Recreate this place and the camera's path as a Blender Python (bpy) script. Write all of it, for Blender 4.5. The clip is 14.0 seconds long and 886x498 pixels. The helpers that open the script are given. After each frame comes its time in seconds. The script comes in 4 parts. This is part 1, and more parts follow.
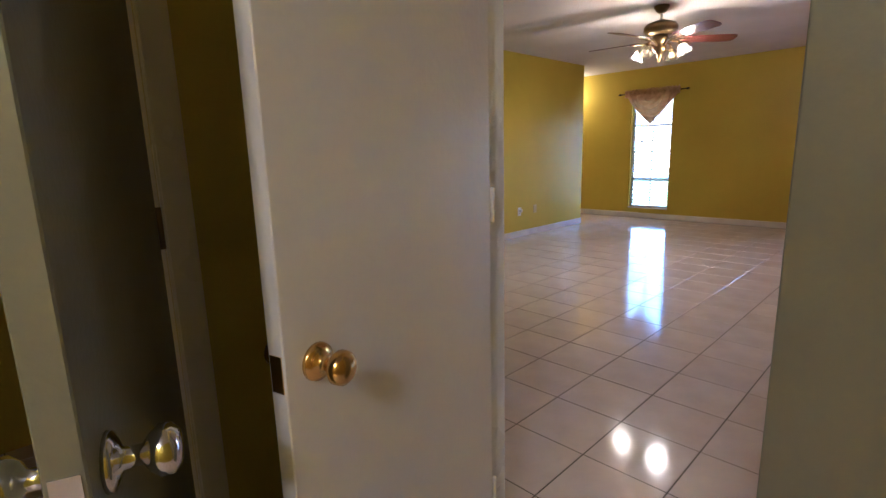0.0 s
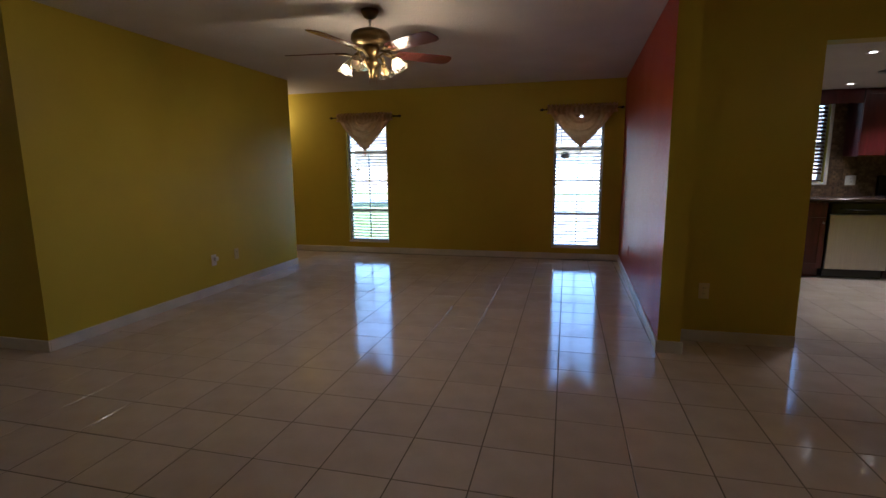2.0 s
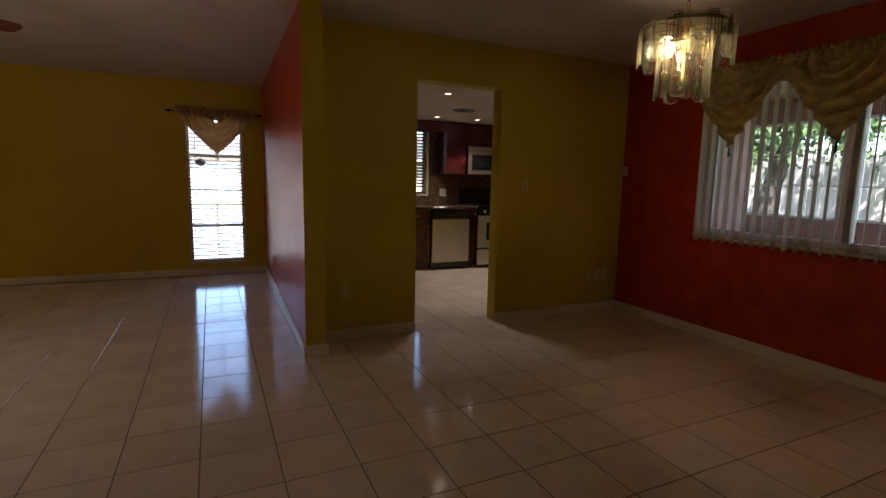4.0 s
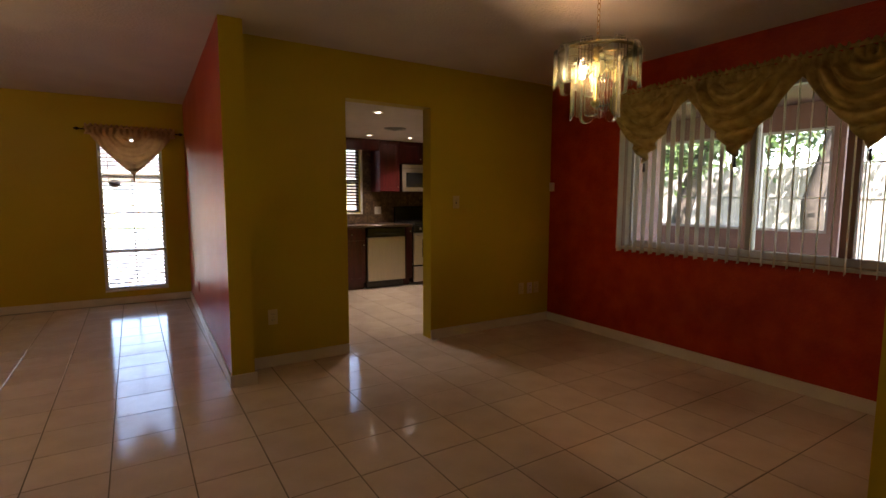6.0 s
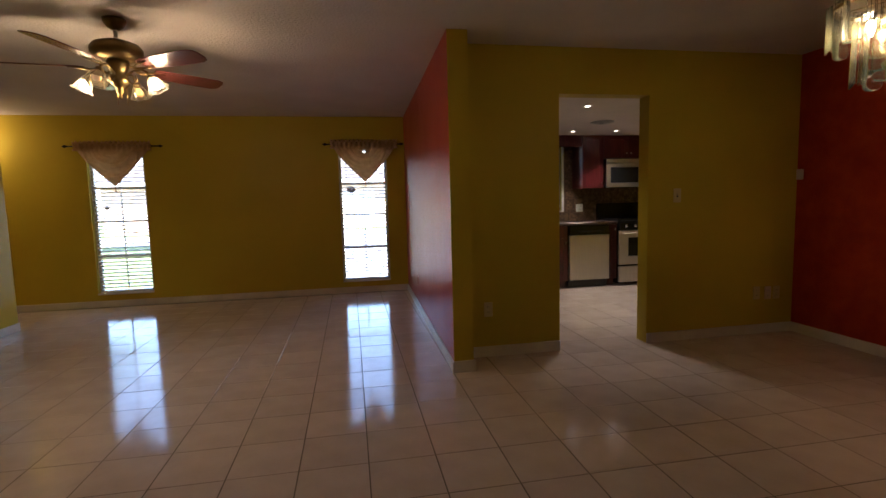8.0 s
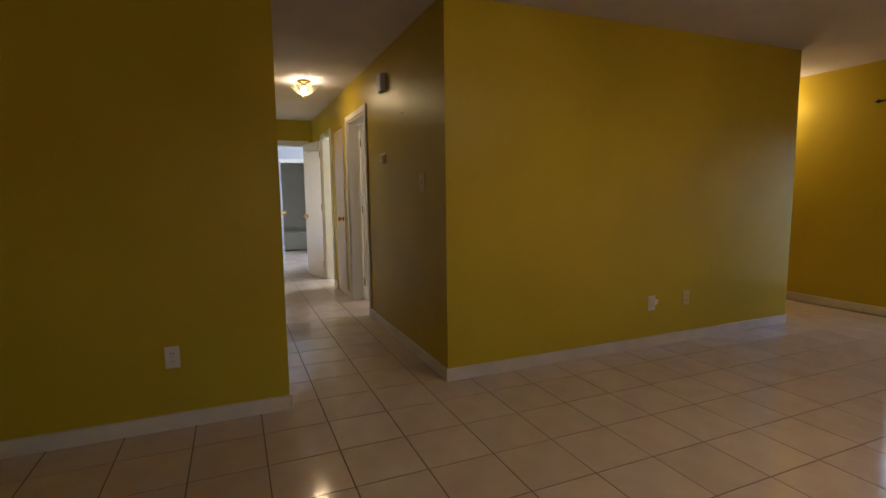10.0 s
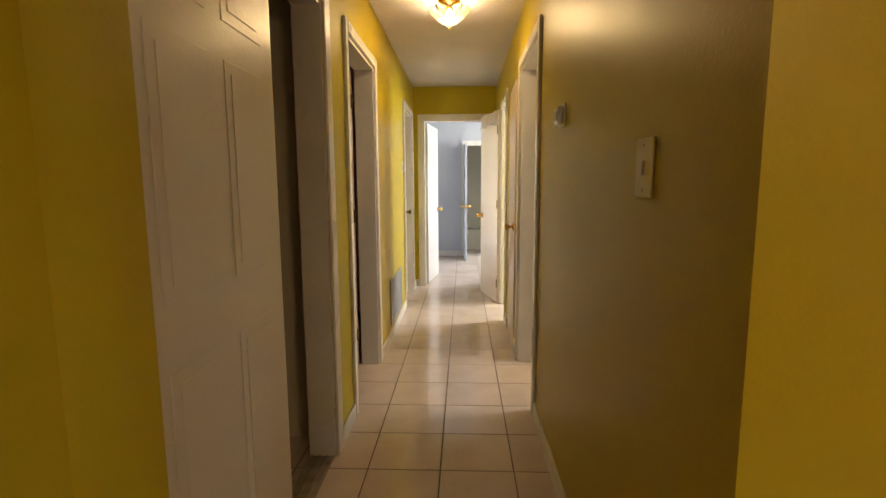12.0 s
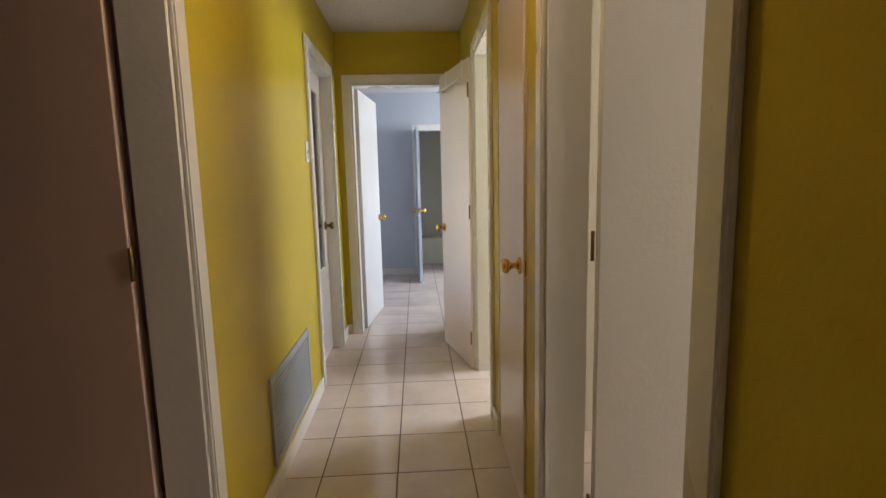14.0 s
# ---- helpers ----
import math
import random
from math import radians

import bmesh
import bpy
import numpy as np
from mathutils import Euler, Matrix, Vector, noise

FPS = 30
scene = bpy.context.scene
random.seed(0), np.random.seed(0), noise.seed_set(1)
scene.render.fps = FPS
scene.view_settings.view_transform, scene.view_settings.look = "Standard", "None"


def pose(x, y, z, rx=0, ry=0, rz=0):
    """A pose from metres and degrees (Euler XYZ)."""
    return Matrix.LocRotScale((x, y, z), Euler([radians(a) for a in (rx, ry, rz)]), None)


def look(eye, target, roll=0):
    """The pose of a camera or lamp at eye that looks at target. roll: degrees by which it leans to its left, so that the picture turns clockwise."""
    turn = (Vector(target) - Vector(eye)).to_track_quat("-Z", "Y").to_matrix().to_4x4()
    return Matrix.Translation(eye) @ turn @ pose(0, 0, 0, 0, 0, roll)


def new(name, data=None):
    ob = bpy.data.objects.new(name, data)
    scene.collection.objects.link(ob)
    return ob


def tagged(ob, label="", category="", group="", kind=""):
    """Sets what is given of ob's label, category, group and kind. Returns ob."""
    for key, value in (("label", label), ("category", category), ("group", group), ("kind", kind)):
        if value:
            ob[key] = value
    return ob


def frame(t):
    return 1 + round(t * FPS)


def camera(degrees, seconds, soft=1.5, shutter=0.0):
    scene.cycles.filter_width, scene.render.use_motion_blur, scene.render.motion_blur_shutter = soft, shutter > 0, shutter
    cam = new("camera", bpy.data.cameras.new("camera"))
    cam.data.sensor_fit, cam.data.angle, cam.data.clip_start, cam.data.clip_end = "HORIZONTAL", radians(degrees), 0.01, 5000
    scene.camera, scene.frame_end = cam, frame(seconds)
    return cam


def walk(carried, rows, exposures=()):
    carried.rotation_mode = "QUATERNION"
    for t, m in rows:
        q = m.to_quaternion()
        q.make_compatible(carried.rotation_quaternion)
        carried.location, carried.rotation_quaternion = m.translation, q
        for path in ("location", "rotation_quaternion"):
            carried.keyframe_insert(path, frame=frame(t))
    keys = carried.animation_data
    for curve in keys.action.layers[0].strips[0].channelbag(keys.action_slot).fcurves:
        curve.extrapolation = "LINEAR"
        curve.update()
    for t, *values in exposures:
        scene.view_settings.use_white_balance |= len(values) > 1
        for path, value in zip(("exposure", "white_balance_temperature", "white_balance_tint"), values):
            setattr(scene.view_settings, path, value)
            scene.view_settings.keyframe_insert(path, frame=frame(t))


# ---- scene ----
# ---- lens, path, exposure ----
EXPO = [(0, 4.7, 4450, 18), (0.4, 4.4, 4700, 17), (1, 3.8, 4900, 13), (1.5, 3.25, 4950, 12), (3, 2.9, 5050, 12), (4, 2.92, 5900, 16), (6.3, 3.5, 6800, 20),
        (7, 3.57, 6600, 20), (7.5, 3.43, 6300, 20), (8.5, 3.18, 5450, 13), (9.2, 3.05, 5400, 12), (11.3, 4.3, 7700, 11), (11.8, 4.1, 7600, 11), (12.5, 4.2, 6950, 12), (13.3, 3.78, 6300, 13), (14, 3.5, 6200, 13)]
cam = camera(84.0, 14.0)
PATH = [
    (0, (1.067, 0.569, 1.205), (-0.337, 1.939, 0.816), -1.6),
    (0.5, (0.946, 0.898, 1.256), (-0.115, 2.546, 0.857), -0.6),
    (1, (0.746, 1.229, 1.268), (-0.037, 3.036, 0.918), 0.3),
    (1.5, (0.637, 1.563, 1.267), (-0.017, 3.423, 0.931), -0.2),
    (2, (0.523, 1.74, 1.282), (0.043, 3.655, 0.96), -0.5),
    (2.5, (0.522, 1.811, 1.323), (0.372, 3.782, 1.018), -0.9),
    (3, (0.562, 1.809, 1.304), (0.812, 3.771, 1.007), -0.0),
    (3.5, (0.591, 1.837, 1.315), (1.193, 3.721, 1.015), 0.7),
    (4, (0.6, 1.815, 1.278), (1.444, 3.607, 1.004), 1.2),
    (6.5, (0.664, 1.794, 1.29), (1.724, 3.479, 1.096), 0.1),
    (7, (0.656, 1.791, 1.252), (1.639, 3.525, 1.082), -0.4),
    (7.5, (0.612, 1.803, 1.259), (1.382, 3.64, 1.077), -1.0),
    (8, (0.47, 1.851, 1.261), (0.833, 3.809, 1.066), -1.5),
    (8.5, (0.314, 1.985, 1.218), (0.023, 3.952, 1.003), -2.3),
    (9, (0.33, 2.328, 1.214), (-0.755, 3.994, 0.996), -2.4),
    (11.3, (-1.61, 3.828, 1.279), (-3.588, 3.955, 1.011), 0.3),
    (11.5, (-1.825, 3.889, 1.296), (-3.805, 3.955, 1.021), 0.0),
    (12, (-2.378, 3.943, 1.28), (-4.359, 3.861, 1.018), -0.3),
    (12.5, (-2.902, 3.954, 1.315), (-4.88, 3.846, 1.04), -0.5),
    (12.7, (-3.135, 3.972, 1.279), (-5.113, 3.851, 1.011), -0.6),
    (13, (-3.459, 3.966, 1.273), (-5.438, 3.844, 1.01), -1.0),
    (13.5, (-3.941, 3.929, 1.292), (-5.924, 3.861, 1.037), -1.0),
    (14, (-4.405, 3.958, 1.265), (-6.384, 4.059, 0.993), -1.3),
]
walk(cam, [(t, look(eye, target, roll)) for t, eye, target, roll in PATH], EXPO)

# ---- world, sun ----
SUN_EL, SUN_AZ = radians(52), radians(215)
world = bpy.data.worlds.new("world")
scene.world = world
world.use_nodes = True
wn = world.node_tree
sky = wn.nodes.new("ShaderNodeTexSky")
sky.sky_type, sky.sun_disc, sky.sun_elevation, sky.sun_rotation = "NISHITA", False, SUN_EL, SUN_AZ
wn.links.new(sky.outputs[0], wn.nodes["Background"].inputs[0])
wn.nodes["Background"].inputs[1].default_value = 0.15
sun = new("sun", bpy.data.lights.new("sun", "SUN"))
sun.data.energy, sun.data.angle, sun.data.color = 5.0, radians(0.5), (1, 0.95, 0.88)
sun_dir = Vector((math.sin(SUN_AZ) * math.cos(SUN_EL), math.cos(SUN_AZ) * math.cos(SUN_EL), math.sin(SUN_EL)))
sun.matrix_world = look(sun_dir * 30, (0, 0, 0))


def lamp(name, at, watts, color, size=0.03):
    ob = new(name, bpy.data.lights.new(name, "POINT"))
    ob.data.energy, ob.data.color, ob.data.shadow_soft_size = watts, color, size
    ob.matrix_world = Matrix.Translation(at)
    return ob


def area_lamp(name, at, towards, w, h, watts, color):
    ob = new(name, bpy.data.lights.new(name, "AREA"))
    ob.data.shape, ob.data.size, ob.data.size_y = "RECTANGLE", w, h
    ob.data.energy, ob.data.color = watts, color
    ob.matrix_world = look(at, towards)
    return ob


WARM = (1.0, 0.72, 0.40)
lamp("fan_bulb_light", (-1.133, 5.389, 2.02), 1.15, WARM, 0.05)
lamp("fan_bulb_light", (-0.717, 5.331, 2.02), 1.15, WARM, 0.05)
lamp("chandelier_light", (2.711, 3.673, 1.95), 1.45, (1.0, 0.60, 0.26), 0.03)
lamp("hall_light", (-5.685, 3.855, 2.287), 0.8, WARM, 0.04)
# entry fill is an added lamp out of view, to brighten the doors
lamp("entry_light", (1.5, -0.8, 2.28), 2.3, (1, 0.82, 0.60), 0.08)
lamp("sconce_light", (-4.0, 8.62, 2.15), 1.3, WARM, 0.05)
# the last of these four downlights is an extra one, added out of view
for kx, ky in ((2.79, 6.42), (3.45, 8.14), (4.06, 8.10), (4.7, 6.4)):
    ob = new("downlight_light", bpy.data.lights.new("downlight_light", "SPOT"))
    ob.data.energy, ob.data.color, ob.data.shadow_soft_size = 7.2, (1, 0.86, 0.66), 0.10
    ob.data.spot_size, ob.data.spot_blend = radians(98), 0.5
    ob.matrix_world = Matrix.Translation((kx, ky, 2.138))
area_lamp("bedroom_daylight", (-10.2, 6.44, 1.4), (-10.2, 3.0, 0.9), 1.6, 1.2, 8, (0.84, 0.92, 1.0))
# added fill lamp in a room without a window, brightens its doorway
area_lamp("bathroom_daylight", (-5.2, 6.9, 2.0), (-5.2, 4.6, 1.0), 0.9, 0.8, 3.3, (1.0, 0.90, 0.76))
# unseen fill before a solid wall, put there to lift the far hall
area_lamp("laundry_daylight", (-7.7, 6.4, 1.6), (-7.6, 4.0, 1.0), 0.8, 0.9, 6.5, (0.86, 0.93, 1.0))


# ---- materials ----
def surface(name, color, rough, var=0.08, scale=3.0, fine=60.0, bump=0.02, metal=0.0, second=None, island=0.0, objrand=0.0, spec=0.5,
            bump_scale=None, stretch=None, coat=0.0):
    m = bpy.data.materials.new(name)
    m.use_nodes = True
    t = m.node_tree
    n, l = t.nodes, t.links
    p = n["Principled BSDF"]
    p.inputs["Roughness"].default_value, p.inputs["Metallic"].default_value = rough, metal
    p.inputs["Specular IOR Level"].default_value = spec
    p.inputs["Coat Weight"].default_value = coat
    co = n.new("ShaderNodeTexCoord")
    mp = n.new("ShaderNodeMapping")
    l.new(co.outputs["Object"], mp.inputs[0])
    if stretch:
        mp.inputs["Scale"].default_value = stretch
    a = n.new("ShaderNodeTexNoise")
    a.inputs["Scale"].default_value, a.inputs["Detail"].default_value = scale, 4
    b = n.new("ShaderNodeTexNoise")
    b.inputs["Scale"].default_value, b.inputs["Detail"].default_value = fine, 3
    for x in (a, b):
        l.new(mp.outputs[0], x.inputs["Vector"])
    ramp = n.new("ShaderNodeMapRange")
    ramp.inputs["From Min"].default_value, ramp.inputs["From Max"].default_value = 0.3, 0.7
    l.new(a.outputs["Fac"], ramp.inputs["Value"])
    mix = n.new("ShaderNodeMix")
    mix.data_type = "RGBA"
    c2 = second or tuple(c * (1 - var * 2.2) for c in color)
    mix.inputs["A"].default_value, mix.inputs["B"].default_value = (*color, 1), (*c2, 1)
    l.new(ramp.outputs[0], mix.inputs["Factor"])
    hsv = n.new("ShaderNodeHueSaturation")
    l.new(mix.outputs["Result"], hsv.inputs["Color"])
    val = n.new("ShaderNodeMath")
    val.operation = "MULTIPLY_ADD"
    l.new(b.outputs["Fac"], val.inputs[0])
    val.inputs[1].default_value, val.inputs[2].default_value = var, 1 - var * 0.5
    out = val.outputs[0]
    for amount, kind, sock in ((island, "ShaderNodeNewGeometry", "Random Per Island"), (objrand, "ShaderNodeObjectInfo", "Random")):
        if amount:
            g = n.new(kind)
            ma = n.new("ShaderNodeMath")
            ma.operation = "MULTIPLY_ADD"
            ma.inputs[1].default_value, ma.inputs[2].default_value = amount, 1 - amount / 2
            l.new(g.outputs[sock], ma.inputs[0])
            mm = n.new("ShaderNodeMath")
            mm.operation = "MULTIPLY"
            l.new(ma.outputs[0], mm.inputs[0])
            l.new(out, mm.inputs[1])
            out = mm.outputs[0]
    l.new(out, hsv.inputs["Value"])
    l.new(hsv.outputs[0], p.inputs["Base Color"])
    rr = n.new("ShaderNodeMath")
    rr.operation = "MULTIPLY_ADD"
    l.new(a.outputs["Fac"], rr.inputs[0])
    rr.inputs[1].default_value, rr.inputs[2].default_value = rough * 0.3, rough * 0.85
    l.new(rr.outputs[0], p.inputs["Roughness"])
    if bump:
        bp = n.new("ShaderNodeBump")
        bp.inputs["Strength"].default_value, bp.inputs["Distance"].default_value = 0.6, bump
        if bump_scale:
            c = n.new("ShaderNodeTexNoise")
            c.inputs["Scale"].default_value, c.inputs["Detail"].default_value = bump_scale, 2
            l.new(mp.outputs[0], c.inputs["Vector"])
            l.new(c.outputs["Fac"], bp.inputs["Height"])
        else:
            l.new(b.outputs["Fac"], bp.inputs["Height"])
        l.new(bp.outputs[0], p.inputs["Normal"])
    return m


def glow(name, color, strength):
    m = bpy.data.materials.new(name)
    m.use_nodes = True
    p = m.node_tree.nodes["Principled BSDF"]
    p.inputs["Base Color"].default_value = (*color, 1)
    p.inputs["Emission Color"].default_value, p.inputs["Emission Strength"].default_value = (*color, 1), strength
    return m


def glassy(name, color=(1, 1, 1), rough=0.0, solid=False, ior=1.45, mixin=0.0, body=(0.8, 0.8, 0.8)):
    m = bpy.data.materials.new(name)
    m.use_nodes = True
    n, l = m.node_tree.nodes, m.node_tree.links
    out = n["Material Output"]
    if solid:
        p = n["Principled BSDF"]
        p.inputs["Base Color"].default_value, p.inputs["Roughness"].default_value = (*color, 1), rough
        p.inputs["Transmission Weight"].default_value, p.inputs["IOR"].default_value = 1.0, ior
        return m
    tr, gl, fr, mx = n.new("ShaderNodeBsdfTransparent"), n.new("ShaderNodeBsdfGlossy"), n.new("ShaderNodeFresnel"), n.new("ShaderNodeMixShader")
    tr.inputs[0].default_value, gl.inputs["Roughness"].default_value = (*color, 1), rough
    fr.inputs[0].default_value = ior
    l.new(fr.outputs[0], mx.inputs[0])
    l.new(tr.outputs[0], mx.inputs[1])
    l.new(gl.outputs[0], mx.inputs[2])
    last = mx
    if mixin:
        df, mx2 = n.new("ShaderNodeBsdfTranslucent"), n.new("ShaderNodeMixShader")
        df.inputs[0].default_value = (*body, 1)
        mx2.inputs[0].default_value = mixin
        l.new(mx.outputs[0], mx2.inputs[1])
        l.new(df.outputs[0], mx2.inputs[2])
        last = mx2
    l.new(last.outputs[0], out.inputs[0])
    return m


def cloth(name, color, second, through_light=0.35, scale=9.0):
    m = surface(name, color, 0.75, 0.12, scale, 220, 0.001, second=second, spec=0.2)
    n, l = m.node_tree.nodes, m.node_tree.links
    p = n["Principled BSDF"]
    tl, mx = n.new("ShaderNodeBsdfTranslucent"), n.new("ShaderNodeMixShader")
    tl.inputs[0].default_value = (*[min(1, c * 1.3) for c in color], 1)
    mx.inputs[0].default_value = through_light
    l.new(p.outputs[0], mx.inputs[1])
    l.new(tl.outputs[0], mx.inputs[2])
    l.new(mx.outputs[0], n["Material Output"].inputs[0])
    return m


M = {}
M["yellow"] = surface("mustard_paint", (0.535, 0.408, 0.032), 0.38, 0.06, 1.2, 90, 0.0010, bump_scale=110, spec=0.15)
M["red"] = surface("brick_red_paint", (0.44, 0.040, 0.010), 0.32, 0.12, 2.2, 30, 0.022, second=(0.37, 0.03, 0.008), stretch=(1, 1, 0.5), bump_scale=60)
M["redmottled"] = surface("brick_red_sponged_paint", (0.44, 0.040, 0.006), 0.38, 0.2, 7, 30, 0.006, second=(0.32, 0.016, 0.005), bump_scale=60, spec=0.3)
M["gray"] = surface("gray_paint", (0.50, 0.525, 0.575), 0.5, 0.04, 1.5, 80, 0.001)
M["pinkwall"] = surface("rose_paint", (0.55, 0.42, 0.38), 0.5, 0.04, 1.5, 80, 0.001)
M["beige"] = surface("cream_paint", (0.68, 0.64, 0.50), 0.5, 0.04, 1.5, 80, 0.001)
M["ceiling"] = surface("ceiling_paint", (0.645, 0.59, 0.575), 0.85, 0.05, 2.0, 120, 0.010, bump_scale=55)
M["trim"] = surface("white_gloss_paint", (0.74, 0.71, 0.66), 0.28, 0.05, 2.5, 50, 0.0012)
# gray-green hue with the entry's low light put into the colour
M["sage"] = surface("dimmed_sage_paint", (0.19, 0.18, 0.12), 0.4, 0.05, 1.5, 80, 0.001)
# darker copy of the warm door paint, for the leaf that hangs in shade
M["doortan"] = surface("shaded_rose_door_paint", (0.56, 0.41, 0.34), 0.4, 0.04, 1.5, 60, 0.001)
M["base"] = surface("cream_skirting_paint", (0.72, 0.67, 0.59), 0.32, 0.08, 4, 60, 0.001)
M["door"] = surface("white_door_paint", (0.72, 0.68, 0.64), 0.33, 0.04, 1.5, 60, 0.0012)
M["doorpink"] = surface("warm_white_door_paint", (0.70, 0.58, 0.52), 0.3, 0.04, 1.5, 60, 0.0012)
M["tile"] = surface("cream_glazed_tile", (0.66, 0.55, 0.485), 0.11, 0.08, 5.0, 24, 0.0010, second=(0.57, 0.465, 0.395), objrand=0.10, bump_scale=7, spec=0.55)
M["tilefar"] = surface("cream_glazed_tile_far", (0.66, 0.55, 0.485), 0.11, 0.08, 5.0, 24, 0.0010, second=(0.57, 0.465, 0.395), island=0.10, bump_scale=7, spec=0.6)
M["grout"] = surface("gray_grout", (0.15, 0.12, 0.09), 0.8, 0.2, 3, 120, 0.001)
M["alu"] = surface("white_aluminium", (0.62, 0.62, 0.62), 0.4, 0.04, 3, 60, 0)
# frame aluminium grayed down, for a mullion standing against bright daylight
M["framegray"] = surface("backlit_gray_aluminium", (0.33, 0.31, 0.30), 0.45, 0.06, 3, 60, 0, metal=0.3)
M["slat"] = surface("white_vinyl_slat", (0.78, 0.77, 0.74), 0.4, 0.03, 3, 60, 0)
# dark brown stands in for slats seen unlit against the daylight
M["slatwood"] = surface("backlit_dark_slat", (0.09, 0.035, 0.022), 0.4, 0.1, 5, 60, 0, stretch=(1, 6, 6))
M["glass"] = glassy("window_glass", (0.97, 0.98, 0.98))
M["rod"] = surface("black_iron", (0.03, 0.025, 0.022), 0.4, 0.1, 10, 80, 0, metal=0.6)
M["swag"] = cloth("gold_brocade", (0.60, 0.43, 0.25), (0.38, 0.23, 0.12), 0.42, 16)
M["swag2"] = cloth("olive_gold_brocade", (0.52, 0.41, 0.16), (0.24, 0.16, 0.055), 0.07, 15)
M["vane"] = cloth("sheer_vane_cloth", (0.60, 0.54, 0.43), (0.52, 0.46, 0.37), 0.5, 3)
M["brass"] = surface("polished_brass", (0.72, 0.47, 0.14), 0.18, 0.06, 8, 60, 0, metal=1.0)
M["agedbrass"] = surface("aged_brass", (0.23, 0.165, 0.07), 0.36, 0.1, 8, 60, 0, metal=1.0)
M["trackmetal"] = surface("worn_aluminium_track", (0.42, 0.37, 0.29), 0.35, 0.2, 12, 80, 0.0005, metal=0.25, second=(0.22, 0.18, 0.13))
M["chrome"] = surface("chrome", (0.7, 0.7, 0.72), 0.12, 0.03, 8, 60, 0, metal=1.0)
M["blade"] = surface("dark_rosewood_blade", (0.115, 0.032, 0.028), 0.22, 0.15, 3, 40, 0.0005, stretch=(1, 8, 1), coat=0.3)
M["plate"] = surface("almond_plastic", (0.62, 0.52, 0.36), 0.35, 0.03, 4, 60, 0)
M["plateyellow"] = surface("overpainted_plate", (0.60, 0.50, 0.20), 0.35, 0.03, 4, 60, 0)
M["white"] = surface("white_plastic", (0.75, 0.74, 0.72), 0.35, 0.03, 4, 60, 0)
# near-black stands in for the shade inside slots, grille and vent
M["dark"] = surface("dark_hollow_shade", (0.02, 0.02, 0.02), 0.5, 0.03, 4, 60, 0)
M["cherry"] = surface("cherry_cabinet_wood", (0.10, 0.012, 0.014), 0.33, 0.2, 4, 60, 0.0006, stretch=(6, 6, 1), coat=0.2)
M["steel"] = surface("brushed_steel", (0.62, 0.59, 0.54), 0.36, 0.05, 3, 200, 0.0003, metal=0.9, stretch=(30, 1, 1))
M["black"] = surface("black_enamel", (0.012, 0.012, 0.013), 0.2, 0.05, 4, 60, 0)
M["granite"] = surface("brown_granite", (0.10, 0.06, 0.045), 0.18, 0.5, 60, 200, 0, second=(0.03, 0.02, 0.018))
M["mosaic"] = surface("brown_mosaic", (0.20, 0.13, 0.08), 0.35, 0.3, 20, 90, 0, second=(0.08, 0.05, 0.035), island=0.8)
M["shade"] = glassy("clear_glass_shade", (0.97, 0.93, 0.84), 0.08, ior=1.45, mixin=0.035, body=(0.95, 0.85, 0.65))
M["tube"] = glassy("ribbed_glass_tube", (0.93, 0.96, 0.89), 0.06, ior=1.42, mixin=0.028, body=(0.85, 0.88, 0.72))
M["tuberod"] = glassy("clear_glass_rod", (0.97, 0.98, 0.95), 0.03, ior=1.5, mixin=0.012, body=(0.9, 0.9, 0.8))
M["bulb"] = glow("bulb_glow", (1.0, 0.84, 0.58), 9)
M["bulbdim"] = glow("unlit_bulb_glow", (1.0, 0.72, 0.38), 0.02)
M["downlight"] = glow("downlight_glow", (1.0, 0.88, 0.72), 1.6)
M["grille"] = surface("gray_enamel_grille", (0.34, 0.35, 0.36), 0.45, 0.05, 4, 60, 0)
M["grass"] = surface("lawn", (0.10, 0.155, 0.035), 0.9, 0.3, 1.5, 30, 0.02, second=(0.16, 0.17, 0.06))
M["stucco"] = surface("house_stucco", (0.52, 0.40, 0.32), 0.9, 0.06, 1.5, 60, 0.004)
M["fence"] = surface("weathered_fence_board", (0.36, 0.32, 0.29), 0.85, 0.18, 2, 40, 0.003, objrand=0.25, stretch=(4, 4, 1))
M["concrete"] = surface("pale_concrete", (0.42, 0.40, 0.37), 0.85, 0.08, 1.5, 50, 0.003)
M["roof"] = surface("roof_shingle", (0.12, 0.10, 0.09), 0.9, 0.2, 4, 60, 0.004)
M["bark"] = surface("bark", (0.06, 0.045, 0.035), 0.9, 0.3, 6, 40, 0.01)
M["leaf"] = surface("leaves", (0.07, 0.12, 0.03), 0.6, 0.2, 3, 40, 0, island=0.7)
M["porch"] = surface("rose_porch_paint", (0.27, 0.145, 0.125), 0.7, 0.08, 2, 60, 0.002)


# ---- mesh helpers ----
def box(bm, x0, x1, y0, y1, z0, z1, mat=0):
    vs = [bm.verts.new(p) for p in ((x0, y0, z0), (x1, y0, z0), (x1, y1, z0), (x0, y1, z0), (x0, y0, z1), (x1, y0, z1), (x1, y1, z1), (x0, y1, z1))]
    fs = [bm.faces.new([vs[i] for i in f]) for f in ((3, 2, 1, 0), (4, 5, 6, 7), (0, 1, 5, 4), (1, 2, 6, 5), (2, 3, 7, 6), (3, 0, 4, 7))]
    for f in fs:
        f.material_index = mat
    return vs, fs


def bevel(bm, w, seg=1):
    bmesh.ops.bevel(bm, geom=bm.edges[:], offset=w, segments=seg, affect="EDGES", clamp_overlap=True)


